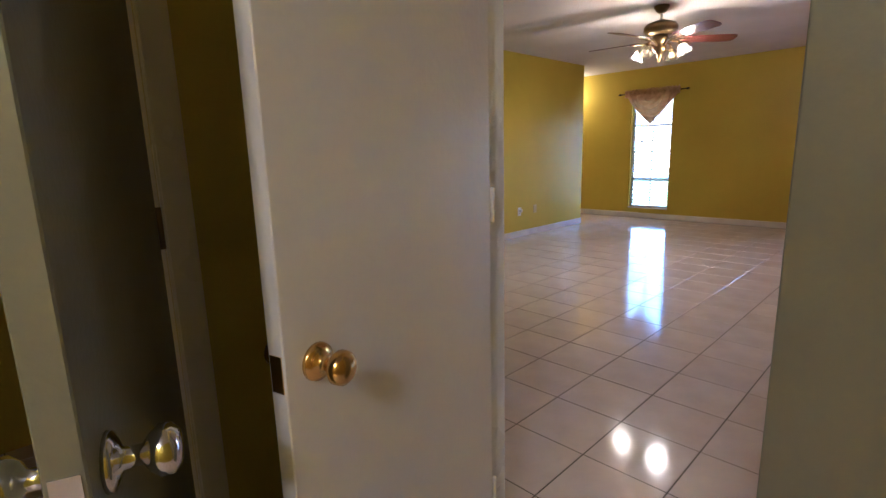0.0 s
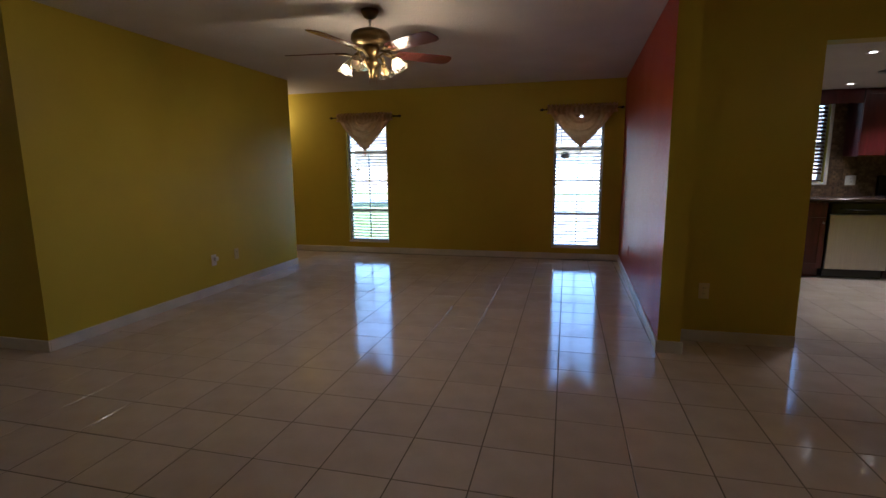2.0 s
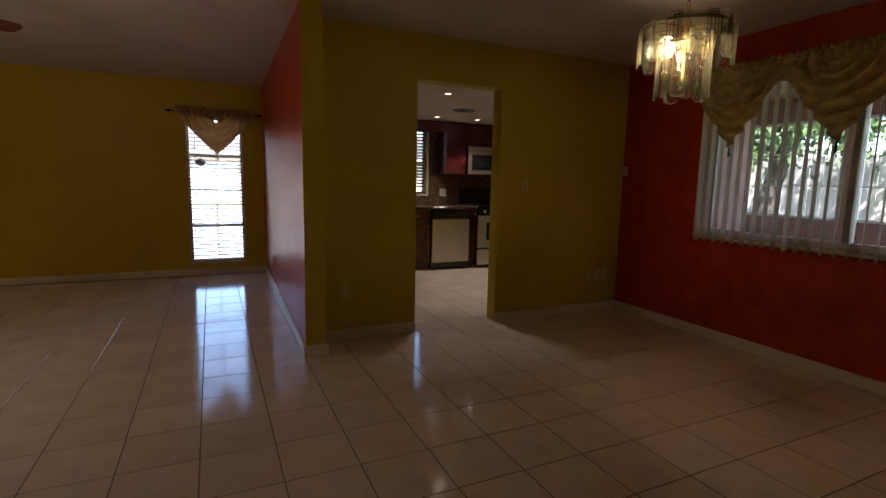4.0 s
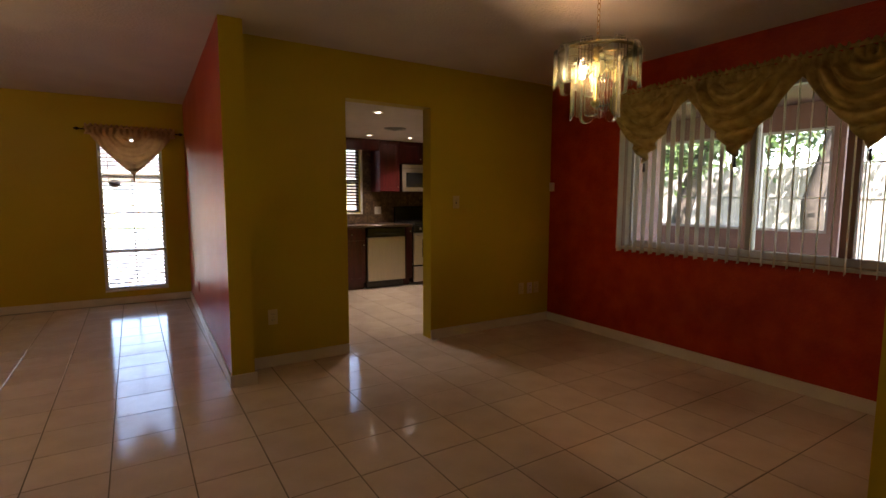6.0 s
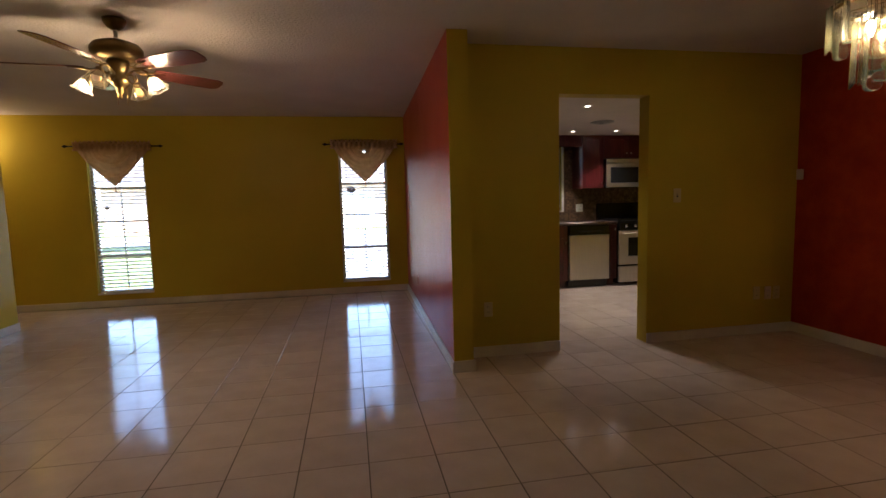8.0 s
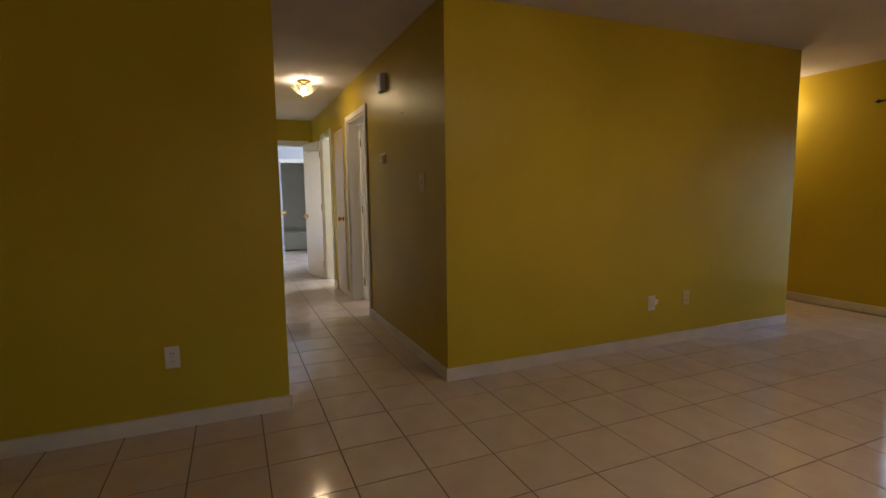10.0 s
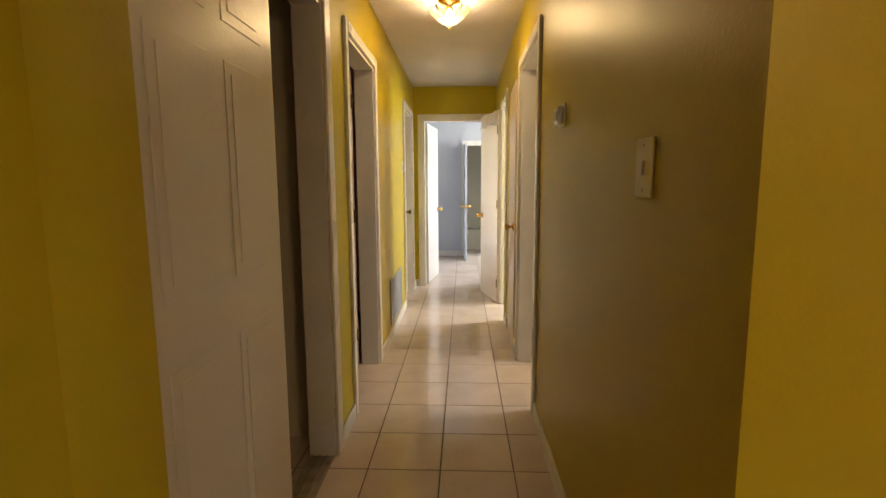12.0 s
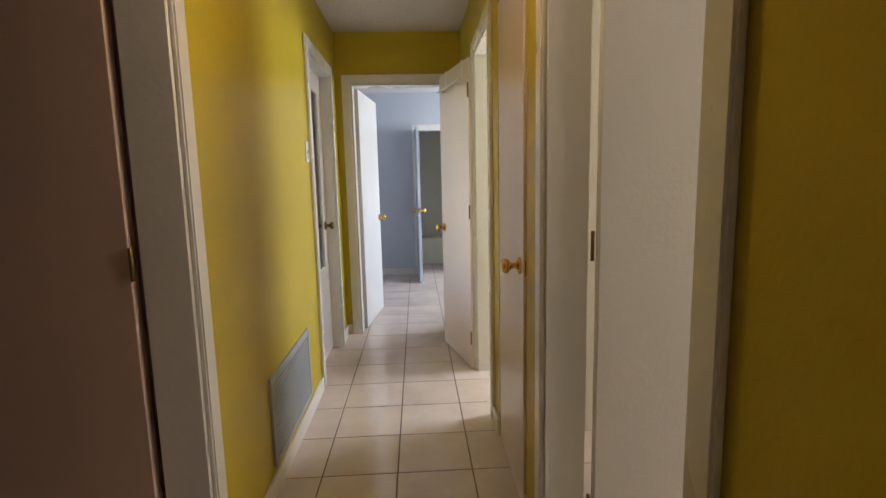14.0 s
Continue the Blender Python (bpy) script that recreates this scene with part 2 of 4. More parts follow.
def lathe(bm, prof, at=(0, 0, 0), n=20, m=None, mat=0, smooth=True):
    """Turns the profile of (radius, height) round the z axis, then moves it by m or at."""
    m = m or Matrix.Translation(at)
    rings = []
    for r, z in prof:
        if r < 1e-5:
            rings.append([bm.verts.new(m @ Vector((0, 0, z)))])
        else:
            rings.append([bm.verts.new(m @ Vector((r * math.cos(2 * math.pi * i / n), r * math.sin(2 * math.pi * i / n), z))) for i in range(n)])
    for a, b in zip(rings, rings[1:]):
        for i in range(n):
            j = (i + 1) % n
            v = [a[i % len(a)], a[j % len(a)], b[j % len(b)], b[i % len(b)]]
            v = list(dict.fromkeys(v))
            if len(v) > 2:
                f = bm.faces.new(v)
                f.smooth, f.material_index = smooth, mat


def tube(bm, pts, r, n=8, mat=0):
    """A round tube along points, with closed ends; r may be a list."""
    pts = [Vector(p) for p in pts]
    rs = r if isinstance(r, (list, tuple)) else [r] * len(pts)
    rings = []
    side = None
    for i, p in enumerate(pts):
        d = (pts[min(i + 1, len(pts) - 1)] - pts[max(i - 1, 0)]).normalized()
        if side is None:
            side = d.orthogonal().normalized()
        side = (side - d * side.dot(d)).normalized()
        up = d.cross(side)
        rings.append([bm.verts.new(p + (side * math.cos(2 * math.pi * k / n) + up * math.sin(2 * math.pi * k / n)) * rs[i]) for k in range(n)])
    for a, b in zip(rings, rings[1:]):
        for k in range(n):
            f = bm.faces.new((a[k], a[(k + 1) % n], b[(k + 1) % n], b[k]))
            f.smooth, f.material_index = True, mat
    for ring, flip in ((rings[0], True), (rings[-1], False)):
        f = bm.faces.new(ring[::-1] if flip else ring)
        f.material_index = mat


def part(name, bm, mats, parent=None, label="", kind="", category=""):
    """Links a bmesh as one mesh object, under parent if given."""
    bmesh.ops.recalc_face_normals(bm, faces=bm.faces[:])
    me = bpy.data.meshes.new(name)
    bm.to_mesh(me)
    bm.free()
    for m in (mats if isinstance(mats, (list, tuple)) else [mats]):
        me.materials.append(M[m] if isinstance(m, str) else m)
    ob = new(name, me)
    if parent:
        ob.parent = parent
    return tagged(ob, label, category, "", kind)


def boxes(name, specs, mats, parent=None, label="", kind="", category="", bev=0.0):
    bm = bmesh.new()
    for s in specs:
        box(bm, *s)
    if bev:
        bevel(bm, bev)
    return part(name, bm, mats, parent, label, kind, category)


def thing(name, label, category, at=(0, 0, 0), group="", rz=0):
    ob = new(name)
    ob.matrix_world = pose(*at, 0, 0, rz)
    ob.empty_display_size = 0.1
    return tagged(ob, label, category, group)


def wall(name, axis, c0, c1, a0, a1, z0, z1, holes, m_lo, m_hi, label=""):
    """A wall across axis ('x' or 'y') from c0 to c1, along the other axis from a0 to a1, with holes (a0, a1, z0, z1)."""
    bm = bmesh.new()

    def put(p0, p1, q0, q1):
        if p1 - p0 < 1e-4 or q1 - q0 < 1e-4:
            return
        if axis == "x":
            box(bm, c0, c1, p0, p1, q0, q1)
        else:
            box(bm, p0, p1, c0, c1, q0, q1)
    at = a0
    for h0, h1, k0, k1 in sorted(holes):
        put(at, h0, z0, z1)
        put(h0, h1, z0, k0)
        put(h0, h1, k1, z1)
        at = h1
    put(at, a1, z0, z1)
    bmesh.ops.recalc_face_normals(bm, faces=bm.faces[:])
    i = 0 if axis == "x" else 1
    mats = [m_lo, m_hi]
    for f in bm.faces:
        f.material_index = 0 if f.normal[i] < -0.5 else 1
        if abs(f.normal[i]) < 0.5:
            f.material_index = 0 if m_lo == "yellow" else 1
    return part(name, bm, mats, None, label, "structure")


H = 2.44
# ---- walls ----
WIN1, WIN2, WINK = (-2.77, -2.11, 0.175, 2.03), (0.335, 0.995, 0.17, 2.03), (2.75, 3.60, 1.07, 2.05)
wall("wall_north", "y", 8.84, 8.99, -6.12, 6.32, 0, H, [WIN1, WIN2, WINK], "yellow", "stucco")
wall("wall_living_west", "x", -3.18, -3.06, 4.46, 7.75, 0, H, [], "beige", "yellow")
wall("wall_corridor_south", "y", 7.63, 7.75, -6.12, -3.18, 0, H, [], "beige", "yellow")
# unseen end wall, added to close the corridor to outdoor light
wall("wall_corridor_end", "x", -6.12, -6.0, 7.75, 8.84, 0, H, [], "yellow", "yellow")
R1, R2, R3 = (-5.845, -5.035, 0, 2.05), (-6.70, -6.11, 0, 2.05), (-7.57, -6.92, 0, 2.05)
wall("wall_hall_north", "y", 4.34, 4.46, -8.487, -3.06, 0, H, [R1, R2, R3], "yellow", "beige")
CL, L1, L2 = (-4.55, -3.29, 0, 2.06), (-5.76, -4.99, 0, 2.05), (-8.17, -7.42, 0, 2.05)
wall("wall_hall_south", "y", 3.22, 3.34, -8.487, -3.06, 0, H, [CL, L1, L2], "pinkwall", "yellow")
wall("wall_living_southwest", "x", -3.18, -3.06, 1.66, 3.22, 0, H, [], "pinkwall", "yellow")
wall("wall_south_west", "y", 1.53, 1.66, -3.18, 0.18, 0, H, [], "yellow", "yellow")
boxes("wall_south_lintel", [(0.18, 1.35, 1.53, 1.74, 2.06, H), (0.18, 0.908, 1.74, 1.865, 2.06, H)], "yellow", kind="structure")
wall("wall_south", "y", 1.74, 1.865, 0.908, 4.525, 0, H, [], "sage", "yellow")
boxes("wall_south_return", [(1.35, 1.47, 1.53, 1.74, 0, H)], "yellow", kind="structure")
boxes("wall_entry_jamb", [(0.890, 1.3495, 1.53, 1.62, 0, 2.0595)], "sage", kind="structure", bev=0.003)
wall("wall_hall_end", "x", -8.60, -8.487, 3.04, 6.5, 0, H, [(3.455, 4.215, 0, 2.05)], "gray", "yellow")
wall("wall_porch_north", "y", 5.60, 5.74, 4.525, 6.32, 0, H, [], "porch", "yellow")
wall("wall_dining_north", "y", 5.60, 5.74, 1.335, 4.525, 0, H, [(2.13, 2.92, 0, 2.08)], "yellow", "yellow")
WIND = (2.60, 4.68, 0.87, 2.10)
wall("wall_dining_east", "x", 4.375, 4.525, 1.865, 5.60, 0, H, [WIND], "redmottled", "stucco")
# unseen wall, added to keep outdoor light from leaking into the kitchen
wall("wall_kitchen_east", "x", 6.20, 6.32, 5.74, 8.84, 0, H, [], "yellow", "stucco")
bm = bmesh.new()
vs, fs = box(bm, 1.172, 1.320, 5.30, 8.84, 0, H)
for v in vs:
    if v.co.y > 7:
        v.co.x += 0.075
bm.normal_update()
for f in bm.faces:
    f.material_index = 0 if f.normal.x < -0.5 else 1
part("wall_divider", bm, ["red", "yellow"], None, "", "structure")
# rooms behind the doors; their unseen walls are added to stop stray daylight
wall("wall_entry_west", "x", -0.26, -0.14, -1.2, 1.53, 0, H, [(0.14, 0.88, 0, 2.04)], "beige", "yellow")
wall("wall_entry_east", "x", 2.0, 2.12, -1.2, 1.74, 0, H, [], "yellow", "yellow")
wall("wall_entry_south", "y", -1.32, -1.2, -1.6, 2.12, 0, H, [], "yellow", "yellow")
wall("wall_entry_closet", "x", -1.72, -1.60, -1.32, 1.53, 0, H, [], "yellow", "yellow")
wall("wall_bath_west", "x", -6.80, -6.70, 4.46, 7.63, 0, H, [], "beige", "beige")
wall("wall_laundry_north", "y", 6.5, 6.6, -12.52, -6.80, 0, H, [(-10.7, -9.1, 0.8, 2.0)], "gray", "stucco")
wall("wall_closet_back", "y", 2.50, 2.62, -4.75, -3.18, 0, H, [], "pinkwall", "pinkwall")
wall("wall_closet_side", "x", -4.80, -4.72, 0.5, 3.22, 0, H, [], "pinkwall", "beige")
# unseen den walls left solid so the gap beside the door stays dark
wall("wall_den_west", "x", -7.30, -7.20, 0.5, 3.22, 0, H, [], "stucco", "pinkwall")
wall("wall_den_south", "y", 0.40, 0.50, -7.30, -4.72, 0, H, [], "stucco", "pinkwall")
wall("wall_bedroom_west", "x", -11.25, -11.15, 3.04, 6.5, 0, H, [(3.985, 4.70, 0, 1.96)], "beige", "gray")
wall("wall_bedroom_south", "y", 2.94, 3.04, -12.52, -8.487, 0, H, [], "stucco", "gray")
wall("wall_bedroom_closet", "x", -12.52, -12.42, 3.04, 6.5, 0, H, [], "beige", "beige")
# ceilings
boxes("ceiling", [(-12.52, 6.32, -1.32, 8.99, H, H + 0.15)], "ceiling", kind="structure")
boxes("ceiling_kitchen", [(1.325, 6.20, 5.74, 8.84, 2.145, 2.20)], "ceiling", kind="structure")

# ---- floor bed and ground ----
boxes("floor", [(-12.52, 6.32, -1.32, 8.99, -0.10, -0.0016)], "grout", kind="structure")
ground = boxes("ground", [(-60, 70, -60, 70, -0.50, -0.16)], "grass", kind="structure")

# ---- skirting ----
BB, BH = 0.014, 0.085


def skirting(runs):
    for axis, c, a0, a1, s in runs:
        bm = bmesh.new()
        lo, hi = (c, c + s * BB) if s > 0 else (c + s * BB, c)
        if axis == "x":
            box(bm, lo, hi, a0, a1, 0, BH)
        else:
            box(bm, a0, a1, lo, hi, 0, BH)
        bevel(bm, 0.003)
        part("baseboard", bm, "base", None, "", "structure")


skirting([
    ("y", 8.84, -6.0, 1.235, -1), ("x", -3.06, 4.34, 7.75, 1), ("y", 7.75, -6.0, -3.06, 1), ("y", 4.34, -4.97, -3.046, -1), ("x", -3.06, 1.66, 3.34, 1),
    ("y", 3.34, -3.29, -3.046, 1), ("y", 3.34, -4.93, -4.645, 1), ("y", 3.34, -7.35, -5.84, 1), ("y", 3.34, -8.487, -8.24, 1),
    ("y", 4.34, -6.11, -5.91, -1), ("y", 4.34, -6.855, -6.70, -1), ("y", 4.34, -8.487, -7.64, -1),
    ("y", 5.60, 1.335, 2.13, -1), ("y", 5.60, 2.92, 4.375, -1), ("y", 5.30, 1.16, 1.335, -1), ("x", 4.375, 1.865, 5.60, -1),
    ("y", 1.66, -3.06, 0.118, 1), ("y", 1.865, 0.918, 4.361, 1), ("x", -11.15, 3.04, 3.91, 1), ("x", -11.15, 4.77, 6.5, 1), ("x", -12.42, 3.04, 6.5, 1),
    ("x", -8.487, 3.34, 3.385, 1), ("x", -8.487, 4.285, 4.34, 1),
])
bm = bmesh.new()
vs, fs = box(bm, 1.158, 1.1725, 5.286, 8.84, 0, BH)
for v in vs:
    if v.co.y > 7:
        v.co.x += 0.075
bevel(bm, 0.003)
part("baseboard", bm, "base", None, "", "structure")

# ---- windows ----
def tall_window(name, x0, x1, z0, z1, y, label, rows=(0.644, 1.10, 1.54)):
    w = thing(name, label, "window", ((x0 + x1) / 2, y + 0.09, z0))
    m = w.matrix_world.inverted()
    def loc(s):
        return (s[0] - (x0 + x1) / 2, s[1] - (x0 + x1) / 2, s[2] - y - 0.09, s[3] - y - 0.09, s[4] - z0, s[5] - z0)
    f = 0.035
    boxes("window_frame", [loc(s) for s in ((x0, x0 + f, y + .06, y + .11, z0, z1), (x1 - f, x1, y + .06, y + .11, z0, z1),
          (x0 + f, x1 - f, y + .06, y + .11, z0, z0 + f), (x0 + f, x1 - f, y + .06, y + .11, z1 - f, z1))], "alu", w, bev=.003)
    for r in rows:
        boxes("rail", [loc((x0 + f, x1 - f, y + .065, y + .105, r - .013, r + .013))], "alu", w)
    xm = (x0 + x1) / 2
    edges = [z0 + f, *rows, z1 - f]
    for a, b in zip(edges, edges[1:]):
        boxes("muntin", [loc((xm - .0055, xm + .0055, y + .075, y + .10, a + .013, b - .013))], "alu", w)
        for p0, p1 in ((x0 + f, xm), (xm, x1 - f)):
            pane = boxes("pane", [loc((p0, p1, y + .084, y + .088, a, b))], "glass", w)
            pane.visible_shadow = False
    boxes("window_sill", [(x0 - .0, x1 + .0, y - .02, y + .06, z0 - .012, z0 + .008)], "trim", None, "white painted sill under the tall window", "structure", "window sill", .003).name = "window_sill"
    w["kind"] = "structure"
    return w


def slat_blind(name, x0, x1, z0, z1, y, label, pitch=0.047, depth=0.044, tilt=14, mat="slat"):
    b = thing(name, label, "blind", ((x0 + x1) / 2, y, z1))
    hw = (x1 - x0) / 2 - 0.006
    boxes("headrail", [(-hw, hw, -.022, .022, -.045, 0)], mat, b, bev=.003)
    boxes("bottom_rail", [(-hw, hw, -.022, .022, z0 - z1 + .004, z0 - z1 + .022)], mat, b, bev=.004)
    n = int((z1 - z0 - .09) / pitch)
    bm = bmesh.new()
    for i, (yy, zz) in enumerate(((-depth / 2, -.001), (0, .002), (depth / 2, -.001))):
        for xx in (-hw, hw):
            bm.verts.new((xx, yy, zz))
            bm.verts.new((xx, yy, zz - .003))
    bm.verts.ensure_lookup_table()
    v = bm.verts
    def q(*i):
        bm.faces.new([v[k] for k in i])
    q(0, 2, 6, 4); q(4, 6, 10, 8); q(1, 5, 7, 3); q(5, 9, 11, 7); q(0, 1, 3, 2); q(8, 10, 11, 9); q(0, 4, 5, 1); q(4, 8, 9, 5); q(2, 3, 7, 6); q(6, 7, 11, 10)
    slat = part("slat", bm, mat, b)
    slat.matrix_local = pose(0, 0, -.045 - pitch * .6, tilt)
    for i in range(1, n):
        s = slat.copy()
        scene.collection.objects.link(s)
        s.matrix_local = pose(0, random.uniform(-.0015, .0015), -.045 - pitch * (.6 + i), tilt + random.uniform(-.6, .6))
    for xx in (-hw * .62, hw * .62):
        bm = bmesh.new()
        tube(bm, [(xx, -depth / 2 - .002, -.04), (xx, -depth / 2 - .002, z0 - z1 + .02)], .0009, 5)
        part("ladder_cord", bm, "slat", b)
    bm = bmesh.new()
    tube(bm, [(-hw * .75, -.034, -.03), (-hw * .75, -.036, -.55)], .0035, 6)
    part("tilt_wand", bm, "slat", b)
    return b


def swag(name, axis, centre, width, head, tip, mat, label, group, seed, power=0.84, deep=1.0, hole=False):
    """A gathered header with one draped triangle of cloth under it, flat against the wall side; local x along the rod, -y into the room."""
    rnd = random.Random(seed)
    s = thing(name, label, "valance", (0, 0, 0), group)
    bm = bmesh.new()
    nu, nv = 72, 40
    ph = [rnd.uniform(0, 6.28) for _ in range(6)]
    grid = []
    drop = head - tip
    for j in range(nv + 1):
        v = j / nv
        row = []
        for i in range(nu + 1):
            u = -1 + 2 * i / nu
            edge = 0.085 + (drop - 0.085) * max(0.0, 1 - abs(u) * (1.12 if deep == 1 else 1.0)) ** power
            z = -v * edge
            gather = 0.022 * math.sin(u * 46 + ph[0] + 0.6 * math.sin(u * 9 + ph[1]))
            r = math.hypot(u * width * .5 * 1.05, (z + 0.02) * 0.95)
            fold = deep * (0.026 * math.sin(r * 50 + ph[2] + 1.6 * math.sin(u * 3.2 + ph[3])) if deep == 1 else 0.040 * (2 * abs(math.sin(r * 38 + ph[2] + 1.1 * math.sin(u * 2.4 + ph[3]))) - 1)) + 0.010 * math.sin(r * 131 + ph[4] + u * 3)
            k = min(1, max(0, (v * edge - 0.045) / 0.06))
            belly = 0.075 * math.sin(math.pi * min(1, v * 0.95)) * (1 - u * u * .8)
            y = -0.012 - belly * k - (gather * (1 - k) + fold * k * (1 - 0.5 * v))
            z += (1 - k) * 0.004 * math.sin(u * 60 + ph[5]) * (1 - v)
            row.append(bm.verts.new((u * width / 2 * (1 + 0.015 * math.sin(v * 9)), y, z)))
        grid.append(row)
    for j in range(nv):
        for i in range(nu):
            if hole and 34 <= i <= 36 and 7 <= j <= 10:
                continue
            f = bm.faces.new((grid[j][i], grid[j][i + 1], grid[j + 1][i + 1], grid[j + 1][i]))
            f.smooth = True
    cl = part("drape", bm, mat, s)
    so = cl.modifiers.new("thick", "SOLIDIFY")
    so.thickness = 0.004
    bm = bmesh.new()
    row = []
    for i in range(73):
        u = -1 + i / 36
        yy = 0.012 * math.sin(u * 46 + ph[0])
        row.append([bm.verts.new((u * width / 2, -0.016 + yy, 0.0)), bm.verts.new((u * width / 2, -0.016 + yy * 1.3, 0.03 + 0.013 * math.sin(u * 57 + ph[1])))])
    for a, b in zip(row, row[1:]):
        bm.faces.new((a[0], b[0], b[1], a[1])).smooth = True
    hd = part("ruffle", bm, mat, s)
    so = hd.modifiers.new("thick", "SOLIDIFY")
    so.thickness = 0.004
    bm = bmesh.new()
    lathe(bm, [(0, -.075), (.011, -.072), (.008, -.03), (.005, -.022), (.009, -.014), (.006, -.004), (0, 0)], (0, -.02, -drop + .008), 10)
    part("tassel", bm, "rod" if mat == "swag2" else mat, s)
    s.matrix_world = Matrix.Translation(centre) @ pose(0, 0, 0, 0, 0, 0 if axis == "y" else -90)
    return s


def curtain_rod(name, p0, p1, label, wallward):
    r = thing(name, label, "curtain rod", p0)
    d = Vector(p1) - Vector(p0)
    bm = bmesh.new()
    tube(bm, [(0, 0, 0), tuple(d)], .008, 8)
    part("pole", bm, "rod", r)
    u = d.normalized()
    for p, s in ((Vector((0, 0, 0)), -1), (d, 1)):
        bm = bmesh.new()
        m = Matrix.Translation(p) @ (u * s).to_track_quat("Z", "Y").to_matrix().to_4x4()
        lathe(bm, [(0, 0), (.013, .003), (.008, .010), (.017, .024), (.019, .036), (.010, .052), (.004, .064), (0, .066)], m=m, n=12)
        part("finial", bm, "rod", r)
    for k in (.12, .88):
        bm = bmesh.new()
        q = d * k
        tube(bm, [tuple(q), tuple(q + Vector(wallward))], .006, 6)
        part("bracket", bm, "rod", r)
    return r


tall_window("window_1", *WIN1, 8.84, "tall narrow white aluminium window with the blind down", (0.65, 1.105, 1.54))
tall_window("window_2", *WIN2, 8.84, "tall narrow white aluminium window beside the red wall", (0.644, 1.10, 1.54))
slat_blind("slat_blind", WIN1[0] + .015, WIN1[1] - .015, WIN1[2] + .012, WIN1[3] - .01, 8.872, "lowered white slat blind with open slats in the tall window")
slat_blind("slat_blind", WIN2[0] + .015, WIN2[1] - .015, WIN2[2] + .012, WIN2[3] - .01, 8.872, "lowered white slat blind in the window beside the red wall")
curtain_rod("curtain_rod", (-2.93, 8.77, 2.05), (-1.91, 8.77, 2.05), "thin black iron curtain rod with pointed finials", (0, .066, 0))
curtain_rod("curtain_rod", (0.20, 8.77, 2.06), (1.17, 8.77, 2.06), "thin black iron curtain rod close to the red wall", (0, .066, 0))
swag("swag_valance", "y", (-2.42, 8.755, 2.075), 0.88, 2.075, 1.545, "swag", "pointed gold brocade swag valance with a small tassel", "swag valances in the living room", 3)
swag("swag_valance", "y", (0.69, 8.755, 2.085), 0.90, 2.085, 1.545, "swag", "pointed gold brocade swag valance with a tassel, beside the red wall", "swag valances in the living room", 4, hole=True)

for cx, cz, r in ((0.49, 1.45, 1.0), (-2.61, 1.28, 0.55)):
    st = thing("window_hanger", "small gray oval hanger on the window glass", "hanger", (cx, 8.912, cz))
    bm = bmesh.new()
    lathe(bm, [(0, 0), (.058 * r, 0), (.06 * r, .004), (0, .006)], m=pose(0, 0, 0, 90) @ Matrix.Diagonal((1, .8, 1, 1)), n=20)
    part("disc", bm, "grille", st)
    bm = bmesh.new()
    tube(bm, [(0, 0, .04 * r), (0, 0, .16)], .0015, 5)
    part("cord", bm, "rod", st)

# kitchen window
kw = thing("window_3", "white kitchen window with a slat blind darkened as backlit", "window", (3.175, 8.93, 1.07))
boxes("window_frame", [(-.425, -.385, -.03, .02, 0, .98), (.385, .425, -.03, .02, 0, .98), (-.385, .385, -.03, .02, 0, .04), (-.385, .385, -.03, .02, .94, .98), (-.385, .385, -.025, .015, .46, .50)], "alu", kw, bev=.003)
boxes("pane", [(-.385, .385, -.004, 0, .04, .94)], "glass", kw).visible_shadow = False
kw["kind"] = "structure"
boxes("trim", [(3.60, 3.632, 8.822, 8.84, 1.045, 2.08), (2.71, 3.60, 8.815, 8.84, 1.045, 1.068)], "trim", kind="structure", bev=.003)
slat_blind("slat_blind", 2.77, 3.585, 1.085, 2.045, 8.872, "slat blind lowered in the kitchen window, darkened as backlit", 0.046, .046, 40, "slatwood")

# dining window: frame, sliding sashes
dwn = thing("window_4", "wide white sliding window in the red wall looking onto the porch", "window", (4.47, 3.64, 0.87))
dwn["kind"] = "structure"
yy0, yy1 = WIND[0] - 3.64, WIND[1] - 3.64
hh = WIND[3] - WIND[2]
boxes("window_frame", [(-.03, .03, yy0, yy0 + .045, 0, hh), (-.03, .03, yy1 - .045, yy1, 0, hh), (-.03, .03, yy0 + .045, yy1 - .045, 0, .05), (-.03, .03, yy0 + .045, yy1 - .045, hh - .045, hh)], "alu", dwn, bev=.003)
for a, w, mt in ((3.64, .05, "framegray"), (3.055, .075, "porch")):
    boxes("mullion", [(-.028, .028, a - 3.64 - w / 2, a - 3.64 + w / 2, .05, hh - .045)], mt, dwn, bev=.003)
ys = [yy0 + .045, 3.055 - 3.64 - .0375, 3.055 - 3.64 + .0375, -.025, .025, yy1 - .045]
for k in range(0, 6, 2):
    boxes("pane", [(-.002, .002, ys[k], ys[k + 1], .05, hh - .045)], "glass", dwn).visible_shadow = False
boxes("window_sill", [(4.34, 4.44, WIND[0] - .02, WIND[1] + .0, .845, .8695)], "trim", kind="structure", bev=.004)
boxes("trim", [(4.345, 4.3745, 4.68, 4.725, .845, 2.12)], "trim", kind="structure", bev=.004)
